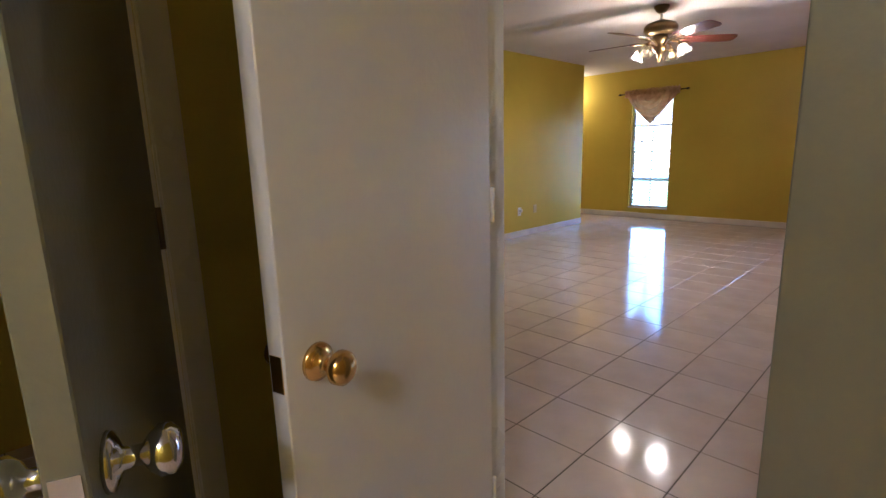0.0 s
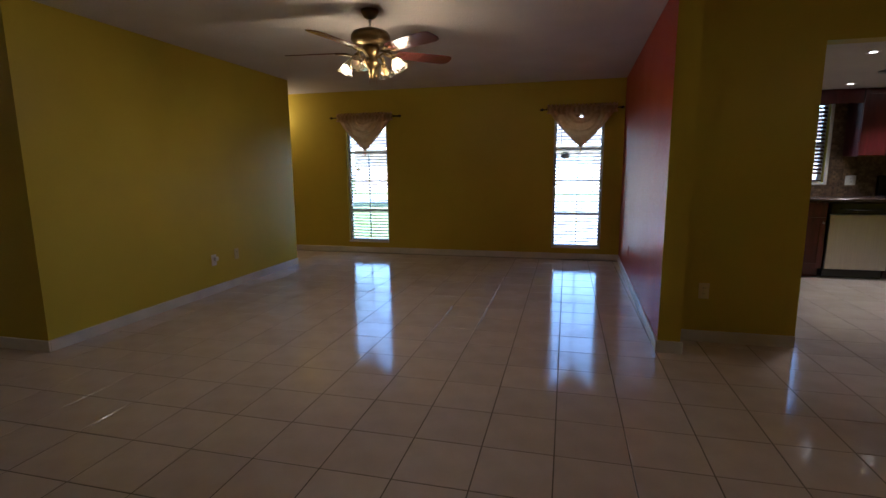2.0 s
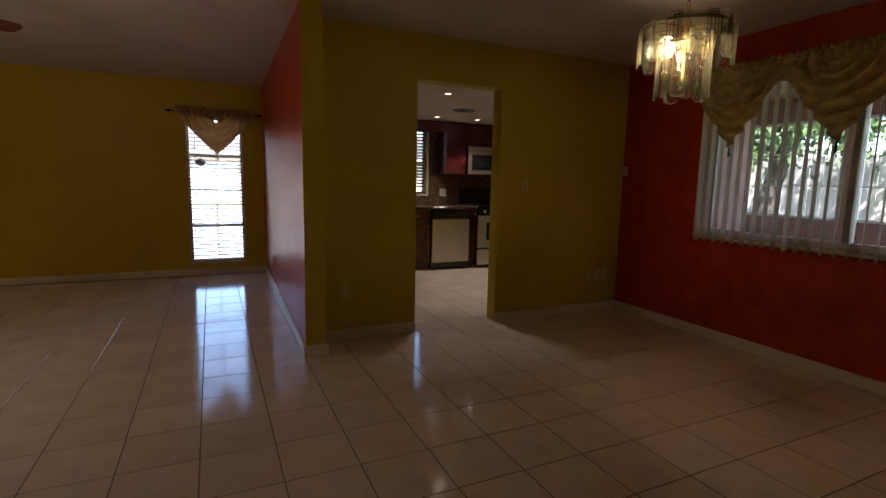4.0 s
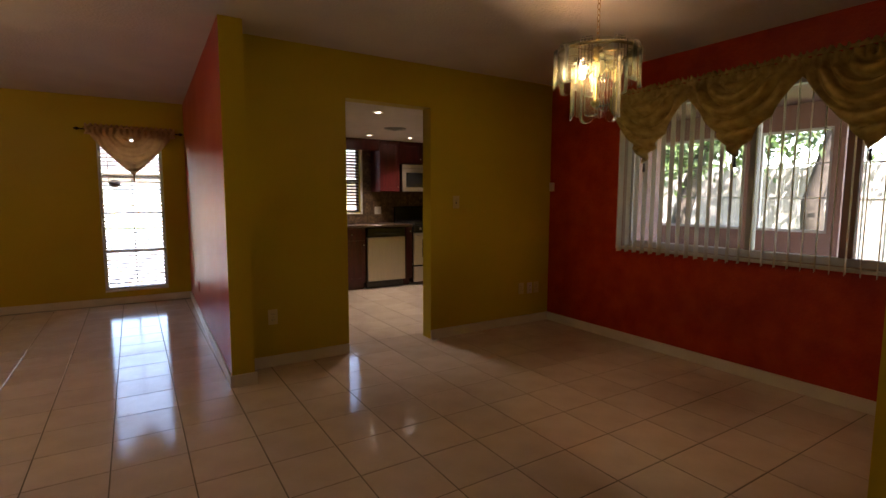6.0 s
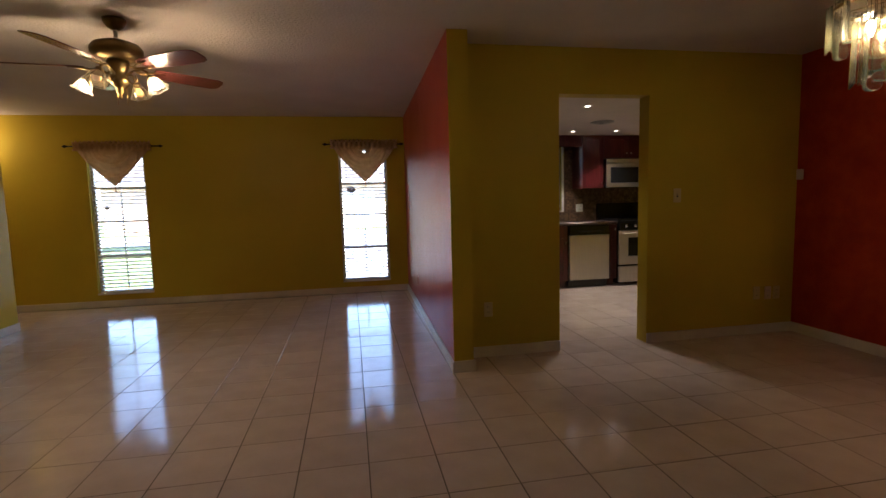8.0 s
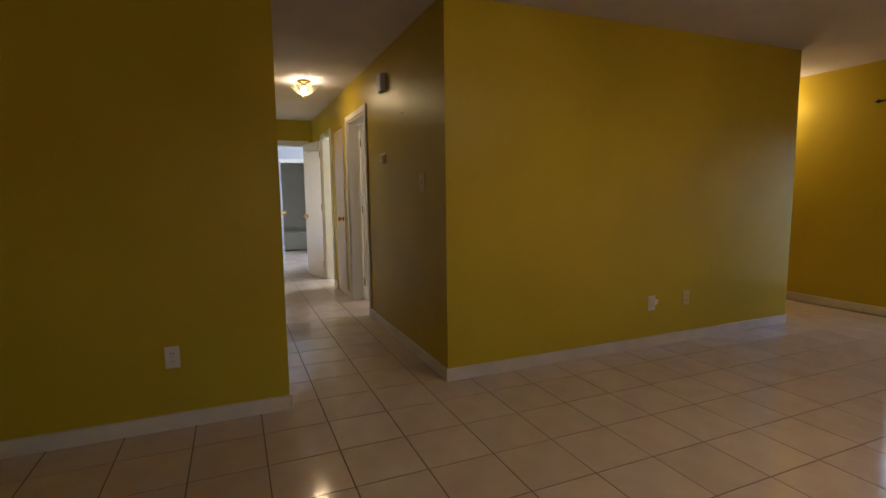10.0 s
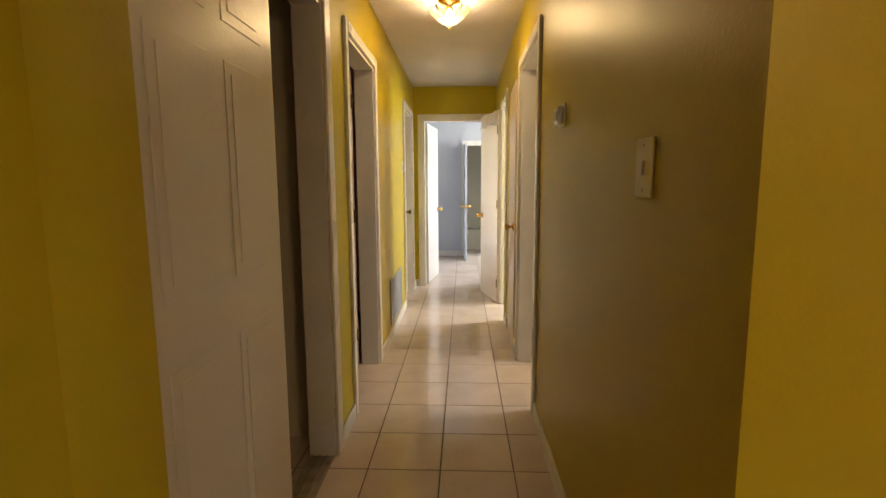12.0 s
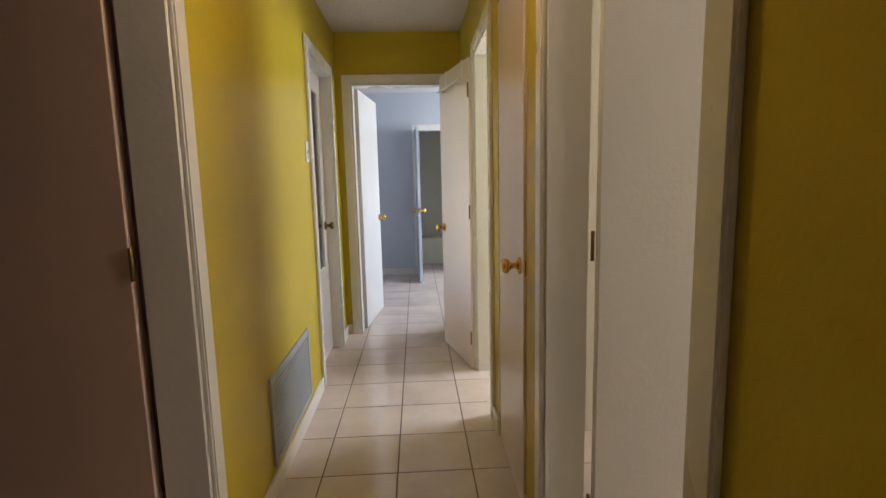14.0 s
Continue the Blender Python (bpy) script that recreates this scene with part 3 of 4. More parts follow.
# vertical blind
vb = thing("vertical_blind", "sheer cream vertical blind, vanes turned half open across the wide window", "blind", (4.30, 3.64, 2.09))
boxes("headrail", [(-.022, .022, yy0 - .0, yy1 + .02, -.03, .012)], "slat", vb, bev=.003)
bm = bmesh.new()
for i, (xx, off) in enumerate(((-.0445, 0), (-.022, .004), (0, .0055), (.022, .004), (.0445, 0))):
    for z in (-1.26, -.03):
        bm.verts.new((xx, off, z))
        bm.verts.new((xx, off + .0009, z))
bm.verts.ensure_lookup_table()
vv = bm.verts
for i in range(4):
    a = i * 4
    for q in ((a, a + 4, a + 6, a + 2), (a + 1, a + 3, a + 7, a + 5), (a, a + 1, a + 5, a + 4), (a + 2, a + 6, a + 7, a + 3)):
        bm.faces.new([vv[k] for k in q])
bm.faces.new([vv[k] for k in (0, 2, 3, 1)])
bm.faces.new([vv[k] for k in (16, 17, 19, 18)])
vane = part("vane", bm, "vane", vb)
for i in range(26):
    s = vane if i == 0 else vane.copy()
    if i:
        scene.collection.objects.link(s)
    s.matrix_local = pose(0, yy1 - .03 - i * .0785, 0, 0, 0, (12 if i < 8 else 14 if i < 13 else 17) + random.uniform(-4, 4))
curtain_rod("curtain_rod", (4.27, 4.90, 2.12), (4.27, 2.35, 2.12), "dark curtain rod over the wide dining window", (.1, 0, 0))
for i, (c, w) in enumerate(((4.385, .72), (3.66, .75), (2.91, .77), (2.24, .6))):
    swag("swag_valance", "x", (4.255, c, 2.165), w, 2.165, 1.575, "swag2", "olive gold brocade swag valance with deep folds and a dark tassel", "swag valances over the dining window", 11 + i, 0.95, 1.5)


# ---- doors ----
def knob(parent, x, y, z, s, mat="brass", lever=False):
    """A round knob with a rose; s is the side along local y it stands out to."""
    bm = bmesh.new()
    m = pose(x, y, z, -90 * s)
    lathe(bm, [(0, 0), (.032, 0), (.031, .006), (.022, .010), (.012, .014), (.011, .032), (.020, .038), (.028, .048), (.027, .060), (.018, .068), (0, .070)], m=m, n=20)
    return part("door_knob", bm, mat, parent, "polished brass door knob" if mat == "brass" else "clear and chrome door knob")


def door_leaf(name, hinge, angle, w, h, label, mat="door", knobs=(1, -1), panels=False, knob_mat="brass", knob_z=0.91, group="", hinge_mat="agedbrass"):
    """Hinge line at local origin, leaf along +x, thickness 0.035 from y=0 to y=-0.035."""
    d = thing(name, label, "door", (0, 0, 0), group)
    bm = bmesh.new()
    box(bm, .003, w, -.035, 0, .008, h)
    bevel(bm, .002)
    part("leaf", bm, mat, d)
    for s in knobs:
        knob(d, w - .065, 0 if s > 0 else -.035, knob_z, s, knob_mat)
    boxes("latch", [(w - .0005, w + .0015, -.030, -.005, knob_z - .03, knob_z + .03)], knob_mat, d)
    for z in (.22, h / 2 + .05, h - .2):
        bm = bmesh.new()
        tube(bm, [(-.004, .004, z - .045), (-.004, .004, z + .045)], .006, 8)
        part("hinge", bm, hinge_mat, d)
    if panels:
        for px0, px1 in ((.10, w / 2 - .045), (w / 2 + .045, w - .10)):
            for z0, z1 in ((.22, .85), (1.0, 1.62), (1.72, h - .12)):
                for yy, s in ((0, 1), (-.035, -1)):
                    bm = bmesh.new()
                    vs, _ = box(bm, px0, px1, min(yy, yy + s * .006), max(yy, yy + s * .006), z0, z1)
                    bevel(bm, .005)
                    part("panel", bm, mat, d)
    d.matrix_world = pose(*hinge, 0, 0, angle)
    return d


def casing(axis, c, s, a0, a1, top, w=.065, t=.018, near=True):
    """Door casing on the face c of a wall, standing out by s * t."""
    lo, hi = sorted((c, c + s * t))
    for p0, p1, q0, q1 in (((a0 - w, a0, 0, top + w)), (a1, a1 + w, 0, top + w), (a0, a1, top, top + w)):
        bm = bmesh.new()
        if axis == "y":
            box(bm, p0, p1, lo, hi, q0, q1)
        else:
            box(bm, lo, hi, p0, p1, q0, q1)
        bevel(bm, .005, 2)
        part("trim", bm, "trim", None, "", "structure")


def lining(axis, c0, c1, a0, a1, top, mat="trim", t=.016):
    """Jamb lining inside a door opening."""
    for p0, p1, q0, q1 in ((a0, a0 + t, 0, top - t), (a1 - t, a1, 0, top - t), (a0, a1, top - t, top)):
        bm = bmesh.new()
        if axis == "y":
            box(bm, p0, p1, c0 - .002, c1 + .002, q0, q1)
            mid = (c0 + c1) / 2
        else:
            box(bm, c0 - .002, c1 + .002, p0, p1, q0, q1)
        part("door_frame", bm, mat, None, "", "structure")


for o in (R1, R3):
    casing("y", 4.34, -1, o[0], o[1], o[3])
    lining("y", 4.34, 4.46, o[0], o[1], o[3])
for o in (L1, L2):
    casing("y", 3.34, 1, o[0], o[1], o[3])
    lining("y", 3.22, 3.34, o[0], o[1], o[3])
casing("x", -8.487, 1, 3.455, 4.215, 2.05)
casing("x", -8.60, -1, 3.455, 4.215, 2.05)
lining("x", -8.60, -8.487, 3.455, 4.215, 2.05)
casing("x", -11.15, 1, 3.985, 4.70, 1.96)
lining("x", -11.25, -11.15, 3.985, 4.70, 1.96)
boxes("door_frame", [(CL[0], CL[0] + .016, 3.218, 3.342, 0, CL[3] - .016), (CL[0] + .016, CL[1], 3.218, 3.342, CL[3] - .016, CL[3])], "trim", kind="structure")
boxes("trim", [(CL[0] - .09, CL[0], 3.34, 3.356, 0, CL[3] + .075), (CL[0], CL[1] + .02, 3.34, 3.356, CL[3], CL[3] + .075)], "trim", kind="structure", bev=.005)
boxes("door_frame", [(0.18, 0.198, 1.528, 1.662, 0, 2.042), (0.18, 0.8895, 1.528, 1.662, 2.042, 2.0598)], "trim", kind="structure")
boxes("trim", [(0.118, 0.18, 1.66, 1.676, 0, 2.12), (0.118, 0.18, 1.514, 1.53, 0, 2.12)], "trim", kind="structure", bev=.004)
casing("x", -0.14, 1, 0.14, 0.88, 2.04)
lining("x", -0.26, -0.14, 0.14, 0.88, 2.04)

door_leaf("door_1", (0.238, 1.555, 0), -76, .70, 2.03, "open white flush entry door with a brass knob", "door", hinge_mat="door", knob_z=.88)
# second leaf takes the darkened sage to look unlit
door_leaf("door_2", (-0.10, 0.862, 0), -20.8, .70, 2.02, "half open door with a clear knob, darkened sage for the dim entry", "sage", knob_mat="chrome", knob_z=.90)
door_leaf("door_3", (-5.825, 4.480, 0), 88, .80, 2.03, "white bathroom door standing open into the room", "door")
door_leaf("door_4", (-6.688, 4.376, 0), -1.0, .57, 2.035, "closed narrow warm white closet door with a brass knob", "doorpink", knobs=(-1,), knob_z=.95)
door_leaf("door_5", (-7.585, 4.300, 0), 194, .62, 2.03, "warm white door folded open against the hall wall, brass knob", "doorpink", knob_z=.92)
door_leaf("door_6", (-5.736, 3.196, 0), -91, .72, 2.03, "rose bedroom door, shaded in its colour, standing open into the room", "doortan")
door_leaf("door_7", (-8.615, 3.465, 0), 173, .74, 2.03, "white bedroom door standing open into the gray room, brass knob", "door", knob_z=.93)
door_leaf("door_8", (-11.13, 3.985, 0), 2, .62, 1.94, "gray closet door standing open beside the bedroom closet", "gray", knob_z=.91)

rk = thing("door_rack", "white metal towel rack hooked over the open door", "towel rack")
for x in (.10, .44):
    boxes("hook", [(x, x + .025, -.037, .003, 2.031, 2.034), (x, x + .025, .0005, .003, 1.88, 2.031)], "white", rk)
bm = bmesh.new()
tube(bm, [(.05, .045, 1.90), (.52, .045, 1.90)], .007, 8)
part("rail", bm, "white", rk)
for x in (.1125, .4525):
    bm = bmesh.new()
    tube(bm, [(x, .002, 1.90), (x, .045, 1.90)], .006, 8)
    part("bracket", bm, "white", rk)
rk.matrix_world = pose(-7.585, 4.300, 0, 0, 0, 194)

# outside door with a glazed panel
gd = thing("door_9", "white outside door with a tall glazed panel, closed", "door", (-8.15, 3.235, 0))
boxes("leaf", [(0, .11, 0, .04, .01, 2.03), (.61, .71, 0, .04, .01, 2.03), (.11, .61, 0, .04, .01, .66), (.11, .61, 0, .04, 1.90, 2.03)], "door", gd, bev=.003)
boxes("pane", [(.11, .61, .030, .034, .66, 1.90)], "glass", gd).visible_shadow = False
for z in (.97, 1.28, 1.59):
    boxes("muntin", [(.11, .61, .012, .029, z - .008, z + .008)], "door", gd)
boxes("muntin", [(.382, .398, .012, .028, .66, 1.90)], "door", gd)
knob(gd, .065, .04, .96, 1, "agedbrass")

# sliding closet doors
for k, (x0, x1, yy, lab) in enumerate(((-4.10, -3.30, 3.275, "white six panel sliding closet door, front leaf"), (-4.02, -3.31, 3.236, "white six panel sliding closet door, rear leaf"))):
    sd = thing("sliding_door", lab, "closet door", ((x0 + x1) / 2, yy, 0), "sliding closet doors")
    hw = (x1 - x0) / 2
    boxes("leaf", [(-hw, hw, -.015, .015, .012, 2.02)], "door", sd, bev=.003)
    for a, b in ((-hw + .10, -.045), (.045, hw - .10)):
        for z0, z1 in ((.18, .86), (1.02, 1.62), (1.72, 1.90)):
            bm = bmesh.new()
            box(bm, a, b, .015, .0185, z0, z1)
            bevel(bm, .0033)
            box(bm, a + .035, b - .035, .0186, .021, z0 + .035, z1 - .035)
            part("panel", bm, "door", sd)
tr = thing("door_track", "worn metal floor track of the sliding closet doors", "door track", (-3.955, 3.28, 0))
boxes("track_base", [(-.65, .65, -.055, .055, .0005, .006)], "trackmetal", tr)
for yy in (-.05, -.015, .02, .05):
    boxes("track_rib", [(-.65, .65, yy - .002, yy + .002, .006, .014)], "trackmetal", tr)
boxes("closet_shelf", [(-4.715, -3.185, 2.625, 2.95, 1.70, 1.718)], "trim", None, "white painted closet shelf above a hanging rail", category="shelf", bev=.003)
cr = thing("closet_rail", "thin metal hanging rail inside the hall closet", "closet rail", (-3.95, 2.93, 1.62))
bm = bmesh.new()
tube(bm, [(-.765, 0, 0), (.765, 0, 0)], .014, 10)
part("pole", bm, "chrome", cr)
for x in (-.76, .76):
    bm = bmesh.new()
    lathe(bm, [(0, 0), (.028, 0), (.028, .008), (.018, .012), (0, .012)], m=Matrix.Translation((x, 0, 0)) @ pose(0, 0, 0, 0, 90 if x < 0 else -90), n=14)
    part("socket", bm, "chrome", cr)
boxes("closet_header", [(-4.604, -3.306, 3.222, 3.338, 2.03, 2.043)], "trim", None, "", "structure")


# ---- ceiling fan ----
fan = thing("ceiling_fan", "brass ceiling fan with dark red blades and four tulip lamps", "ceiling fan", (-0.925, 5.36, 2.44))
bm = bmesh.new(); lathe(bm, [(0, 0), (.068, 0), (.066, -.018), (.045, -.05), (.022, -.066), (0, -.066)], n=24)
part("canopy", bm, "agedbrass", fan)
bm = bmesh.new(); lathe(bm, [(.012, -.06), (.012, -.135)], n=12)
part("downrod", bm, "white", fan)
bm = bmesh.new(); lathe(bm, [(0, -.120), (.03, -.120), (.075, -.135), (.128, -.155), (.146, -.180), (.146, -.212), (.132, -.225), (.126, -.238), (.07, -.252), (0, -.252)], n=32)
part("motor_housing", bm, "agedbrass", fan)
bm = bmesh.new(); lathe(bm, [(0, -.25), (.062, -.25), (.066, -.28), (.05, -.31), (.038, -.335), (.055, -.36), (.058, -.38), (.035, -.405), (.018, -.425), (.022, -.44), (.008, -.46), (.013, -.475), (0, -.49)], n=24)
part("light_hub", bm, "agedbrass", fan)
bm = bmesh.new()
prof = [(.20, .048), (.24, .060), (.36, .066), (.52, .072), (.62, .072), (.655, .058), (.668, .030)]
top = [bm.verts.new((x, s, .003)) for s_ in (1,) for x, s in prof] + [bm.verts.new((x, -s, .003)) for x, s in reversed(prof)]
f = bm.faces.new(top)
ext = bmesh.ops.extrude_face_region(bm, geom=[f])
bmesh.ops.translate(bm, verts=[v for v in ext["geom"] if isinstance(v, bmesh.types.BMVert)], vec=(0, 0, -.006))
bm2 = bmesh.new()
tube(bm2, [(.10, 0, -.004), (.15, .012, -.016), (.20, .03, -.008), (.265, .035, -.007)], [.008, .007, .006, .005], 6)
tube(bm2, [(.10, 0, -.004), (.15, -.012, -.016), (.20, -.03, -.008), (.265, -.035, -.007)], [.008, .007, .006, .005], 6)
blade = part("blade", bm, "blade", fan)
iron = part("blade_iron", bm2, "agedbrass", fan)
for i in range(5):
    m = pose(0, 0, -.295, 0, 0, 42 + 72 * i) @ pose(0, 0, 0, -12, 0, 0)
    for o in (blade, iron):
        c = o if i == 0 else o.copy()
        if i:
            scene.collection.objects.link(c)
        c.matrix_local = m
for i, lit in enumerate((True, False, True, False)):
    a = radians(-8 + 90 * i)
    u = Vector((math.cos(a), math.sin(a), 0))
    bm = bmesh.new()
    tube(bm, [tuple(u * r + Vector((0, 0, z))) for r, z in ((.04, -.345), (.09, -.315), (.14, -.305), (.175, -.325), (.185, -.345))], .0075, 8)
    tube(bm, [tuple(u * r + Vector((0, 0, z))) for r, z in ((.05, -.37), (.08, -.395), (.11, -.375), (.10, -.34))], .005, 6)
    part("lamp_arm", bm, "agedbrass", fan)
    m = Matrix.Translation(u * .19 + Vector((0, 0, -.345))) @ Euler((0, 0, a)).to_matrix().to_4x4() @ pose(0, 0, 0, 0, -28, 0)
    bm = bmesh.new()
    n = 24
    rings = []
    for r, z in ((.018, -.012), (.034, -.030), (.045, -.055), (.052, -.078), (.066, -.098), (.064, -.098), (.049, -.077), (.042, -.055), (.031, -.031), (.015, -.014)):
        w = max(0, (r - .045)) * .35
        rings.append([bm.verts.new(m @ Vector(((r + w * math.cos(k * math.pi / 2)) * math.cos(2 * math.pi * k / n), (r + w * math.cos(k * math.pi / 2)) * math.sin(2 * math.pi * k / n), z))) for k in range(n)])
    for p, q in zip(rings, rings[1:]):
        for k in range(n):
            bm.faces.new((p[k], p[(k + 1) % n], q[(k + 1) % n], q[k])).smooth = True
    part("shade", bm, "shade", fan)
    bm = bmesh.new()
    lathe(bm, [(0, 0), (.022, -.002), (.024, -.018), (.016, -.028), (0, -.028)], m=m, n=16)
    part("socket", bm, "agedbrass", fan)
    bm = bmesh.new()
    lathe(bm, [(.010, -.030), (.013, -.042), (.024, -.062), (.022, -.080), (.010, -.090), (0, -.092)], m=m, n=14)
    b = part("bulb", bm, "bulb" if lit else "bulbdim", fan)
    b.visible_shadow = False
for dx in (.03, -.025):
    bm = bmesh.new()
    tube(bm, [(dx, .02, -.40), (dx, .02, -.52)], .0012, 5)
    part("pull_chain", bm, "brass", fan)

# ---- chandelier ----
ch = thing("chandelier", "two tiered chandelier of ribbed clear glass tubes, lit", "chandelier", (2.80, 3.66, 2.44))
bm = bmesh.new(); lathe(bm, [(0, 0), (.062, 0), (.06, -.012), (.03, -.03), (0, -.032)], n=24)
part("canopy", bm, "brass", ch)
for i in range(10):
    bm = bmesh.new()
    pts = [(.009 * math.cos(t), 0, .018 * math.sin(t)) for t in [2 * math.pi * k / 10 for k in range(11)]]
    tube(bm, pts, .0022, 5)
    bmesh.ops.transform(bm, matrix=pose(0, 0, -.05 - i * .030, 0, 0, 90 * (i % 2)), verts=bm.verts[:])
    part("chain_link", bm, "brass", ch)
bm = bmesh.new()
lathe(bm, [(0, -.31), (.02, -.312), (.028, -.33), (.015, -.345), (.03, -.36), (.012, -.38), (.012, -.58), (.03, -.60), (.014, -.625), (0, -.63)], n=16)
part("stem", bm, "agedbrass", ch)


def ring(bm, r, z, w, h, n=40):
    lathe(bm, [(r, z), (r + w, z), (r + w, z - h), (r, z - h), (r, z)], n=n)


bm = bmesh.new(); ring(bm, .200, -.335, .010, .016); ring(bm, .094, -.41, .008, .014)
for k in range(6):
    a = math.pi * k / 3
    tube(bm, [(.01 * math.cos(a), .01 * math.sin(a), -.335), (.205 * math.cos(a), .205 * math.sin(a), -.343)], .0022, 6)
    tube(bm, [(.01 * math.cos(a), .01 * math.sin(a), -.415), (.11 * math.cos(a), .11 * math.sin(a), -.417)], .0022, 6)
part("frame", bm, "agedbrass", ch)


def glass_pipe(length, width):
    """A ribbed half pipe of glass with a rounded lower end, hung from its top."""
    bm = bmesh.new()
    nu, nv = 14, 10
    front, back = [], []
    for j in range(nv + 1):
        rf, rb = [], []
        for i in range(nu + 1):
            u = -1 + 2 * i / nu
            cut = length - .022 * (1 - math.sqrt(max(0, 1 - u * u)))
            z = -cut * j / nv
            rib = .0005 * math.cos(u * 22)
            y = .016 * (1 - u * u) + rib
            rf.append(bm.verts.new((u * width / 2, -y - .0035, z)))
            rb.append(bm.verts.new((u * width / 2, -y, z)))
        front.append(rf)
        back.append(rb)
    for g, s in ((front, 1), (back, -1)):
        for j in range(nv):
            for i in range(nu):
                bm.faces.new((g[j][i], g[j][i + 1], g[j + 1][i + 1], g[j + 1][i])).smooth = True
    for j in range(nv):
        for i in (0, nu):
            bm.faces.new((front[j][i], front[j + 1][i], back[j + 1][i], back[j][i]))
    for i in range(nu):
        for j in (0, nv):
            bm.faces.new((front[j][i], front[j][i + 1], back[j][i + 1], back[j][i]))
    return bm


def rod_bundle(length):
    """Three thin glass rods side by side, rounded at the lower end."""
    bm = bmesh.new()
    for x in (-.019, 0, .019):
        bot = -length + (.006 if x else 0)
        tube(bm, [(x, -.008, 0), (x, -.008, bot + .006), (x, -.008, bot + .002), (x, -.008, bot)], [.0085, .0085, .0068, .003], 10)
        tube(bm, [(x, -.008, -.012), (x, -.008, -.018)], .0105, 10)
    return bm


# two tiers of pendants, wide ribbed plates alternating with bundles of rods
for pairs, r, z, length, w in ((8, .208, -.325, .20, .098), (5, .112, -.405, .285, .080)):
    plate_first = part("glass_pipe", glass_pipe(length, w), "tube", ch)
    # each of these drops is three round rods joined in one mesh
    rods_first = part("fluted_drop", rod_bundle(length - .008), "tuberod", ch)
    for k in range(2 * pairs):
        first = rods_first if k % 2 else plate_first
        c = first if k < 2 else first.copy()
        if k > 1:
            scene.collection.objects.link(c)
        a = 180 * k / pairs + (4 if pairs == 8 else 12)
        zz = z + (.012 if k % 2 else -.004)
        c.matrix_local = pose(0, 0, 0, 0, 0, a) @ pose(0, -r + (.010 if k % 2 else -.002), zz, random.uniform(-.5, .5), 0, random.uniform(-.6, .6))
for k in range(6):
    a = radians(172 + 60 * k)
    for nm, prof, mt in (("candle", [(0, -.40), (.011, -.40), (.011, -.355 - .02), (0, -.355 - .02)], "white"), ("bulb", [(0, -.41), (.008, -.412), (.017, -.435), (.014, -.46), (.004, -.485), (0, -.487)], "bulb" if k in (0,) else "bulbdim")):
        bm = bmesh.new()
        rr = .12 if k else .09
        lathe(bm, prof, (rr * math.cos(a), rr * math.sin(a), 0), 12)
        o = part(nm, bm, mt, ch)
        if nm == "bulb":
            o.visible_shadow = False
for o in ch.children:
    if not o.name.startswith(("canopy", "chain_link")):
        o.location.z -= .035

# ---- hall light, sconce, detector ----
hl = thing("hall_light", "small brass ceiling light with a fluted glass bowl, lit", "ceiling light", (-5.685, 3.855, 2.44))
bm = bmesh.new(); lathe(bm, [(0, 0), (.075, 0), (.073, -.012), (.03, -.028), (.02, -.045), (.028, -.06), (0, -.062)], n=24)
part("canopy", bm, "brass", hl)
bm = bmesh.new()
n = 48
rings = []
for r, z in ((.135, -.058), (.118, -.085), (.085, -.118), (.04, -.148), (.012, -.160), (.010, -.156), (.038, -.143), (.082, -.113), (.114, -.081), (.131, -.058)):
    rings.append([bm.verts.new(((r + .006 * (r / .135) * math.cos(k * math.pi / 2)) * math.cos(2 * math.pi * k / n), (r + .006 * (r / .135) * math.cos(k * math.pi / 2)) * math.sin(2 * math.pi * k / n), z)) for k in range(n)])
for p, q in zip(rings, rings[1:]):
    for k in range(n):
        bm.faces.new((p[k], p[(k + 1) % n], q[(k + 1) % n], q[k])).smooth = True
part("bowl", bm, "shade", hl)
bm = bmesh.new(); lathe(bm, [(0, -.062), (.012, -.064), (.026, -.088), (.022, -.112), (0, -.122)], n=14)
part("bulb", bm, "bulb", hl).visible_shadow = False
bm = bmesh.new(); lathe(bm, [(.003, -.155), (.012, -.162), (.006, -.175), (0, -.182)], n=12)
part("finial", bm, "brass", hl)

sc = thing("wall_sconce", "small wall lamp with a glass cup, lit, in the side corridor", "wall lamp", (-4.0, 8.84, 2.10))
bm = bmesh.new(); lathe(bm, [(0, 0), (.05, 0), (.045, .015), (0, .02)], m=pose(0, 0, 0, 90), n=16)
tube(bm, [(0, -.015, 0), (0, -.09, -.01), (0, -.13, .02)], .007, 6)
part("bracket", bm, "brass", sc)
bm = bmesh.new(); lathe(bm, [(.02, .0), (.045, .03), (.06, .09), (.057, .09), (.042, .032), (.018, .004)], (0, -.13, .02), 18)
part("shade", bm, "shade", sc)
bm = bmesh.new(); lathe(bm, [(0, .01), (.02, .03), (.018, .06), (0, .07)], (0, -.13, .02), 12)
part("bulb", bm, "bulb", sc).visible_shadow = False

dt = thing("chime_box", "white plastic door chime box high on the hall wall", "door chime", (-4.38, 4.34, 2.18))
boxes("case", [(-.055, .055, -.045, 0, -.075, .075)], "white", dt, bev=.006)
boxes("louvre", [(-.04, .04, -.047, -.0452, z, z + .006) for z in (-.05, -.03, -.01, .01, .03)], "grille", dt)
th = thing("thermostat", "round cornered white wall thermostat with a gray display", "thermostat", (-4.41, 4.34, 1.545))
boxes("base_plate", [(-.055, .055, -.006, 0, -.045, .045)], "white", th, bev=.002)
boxes("case", [(-.045, .045, -.028, -.0062, -.036, .036)], "white", th, bev=.006)
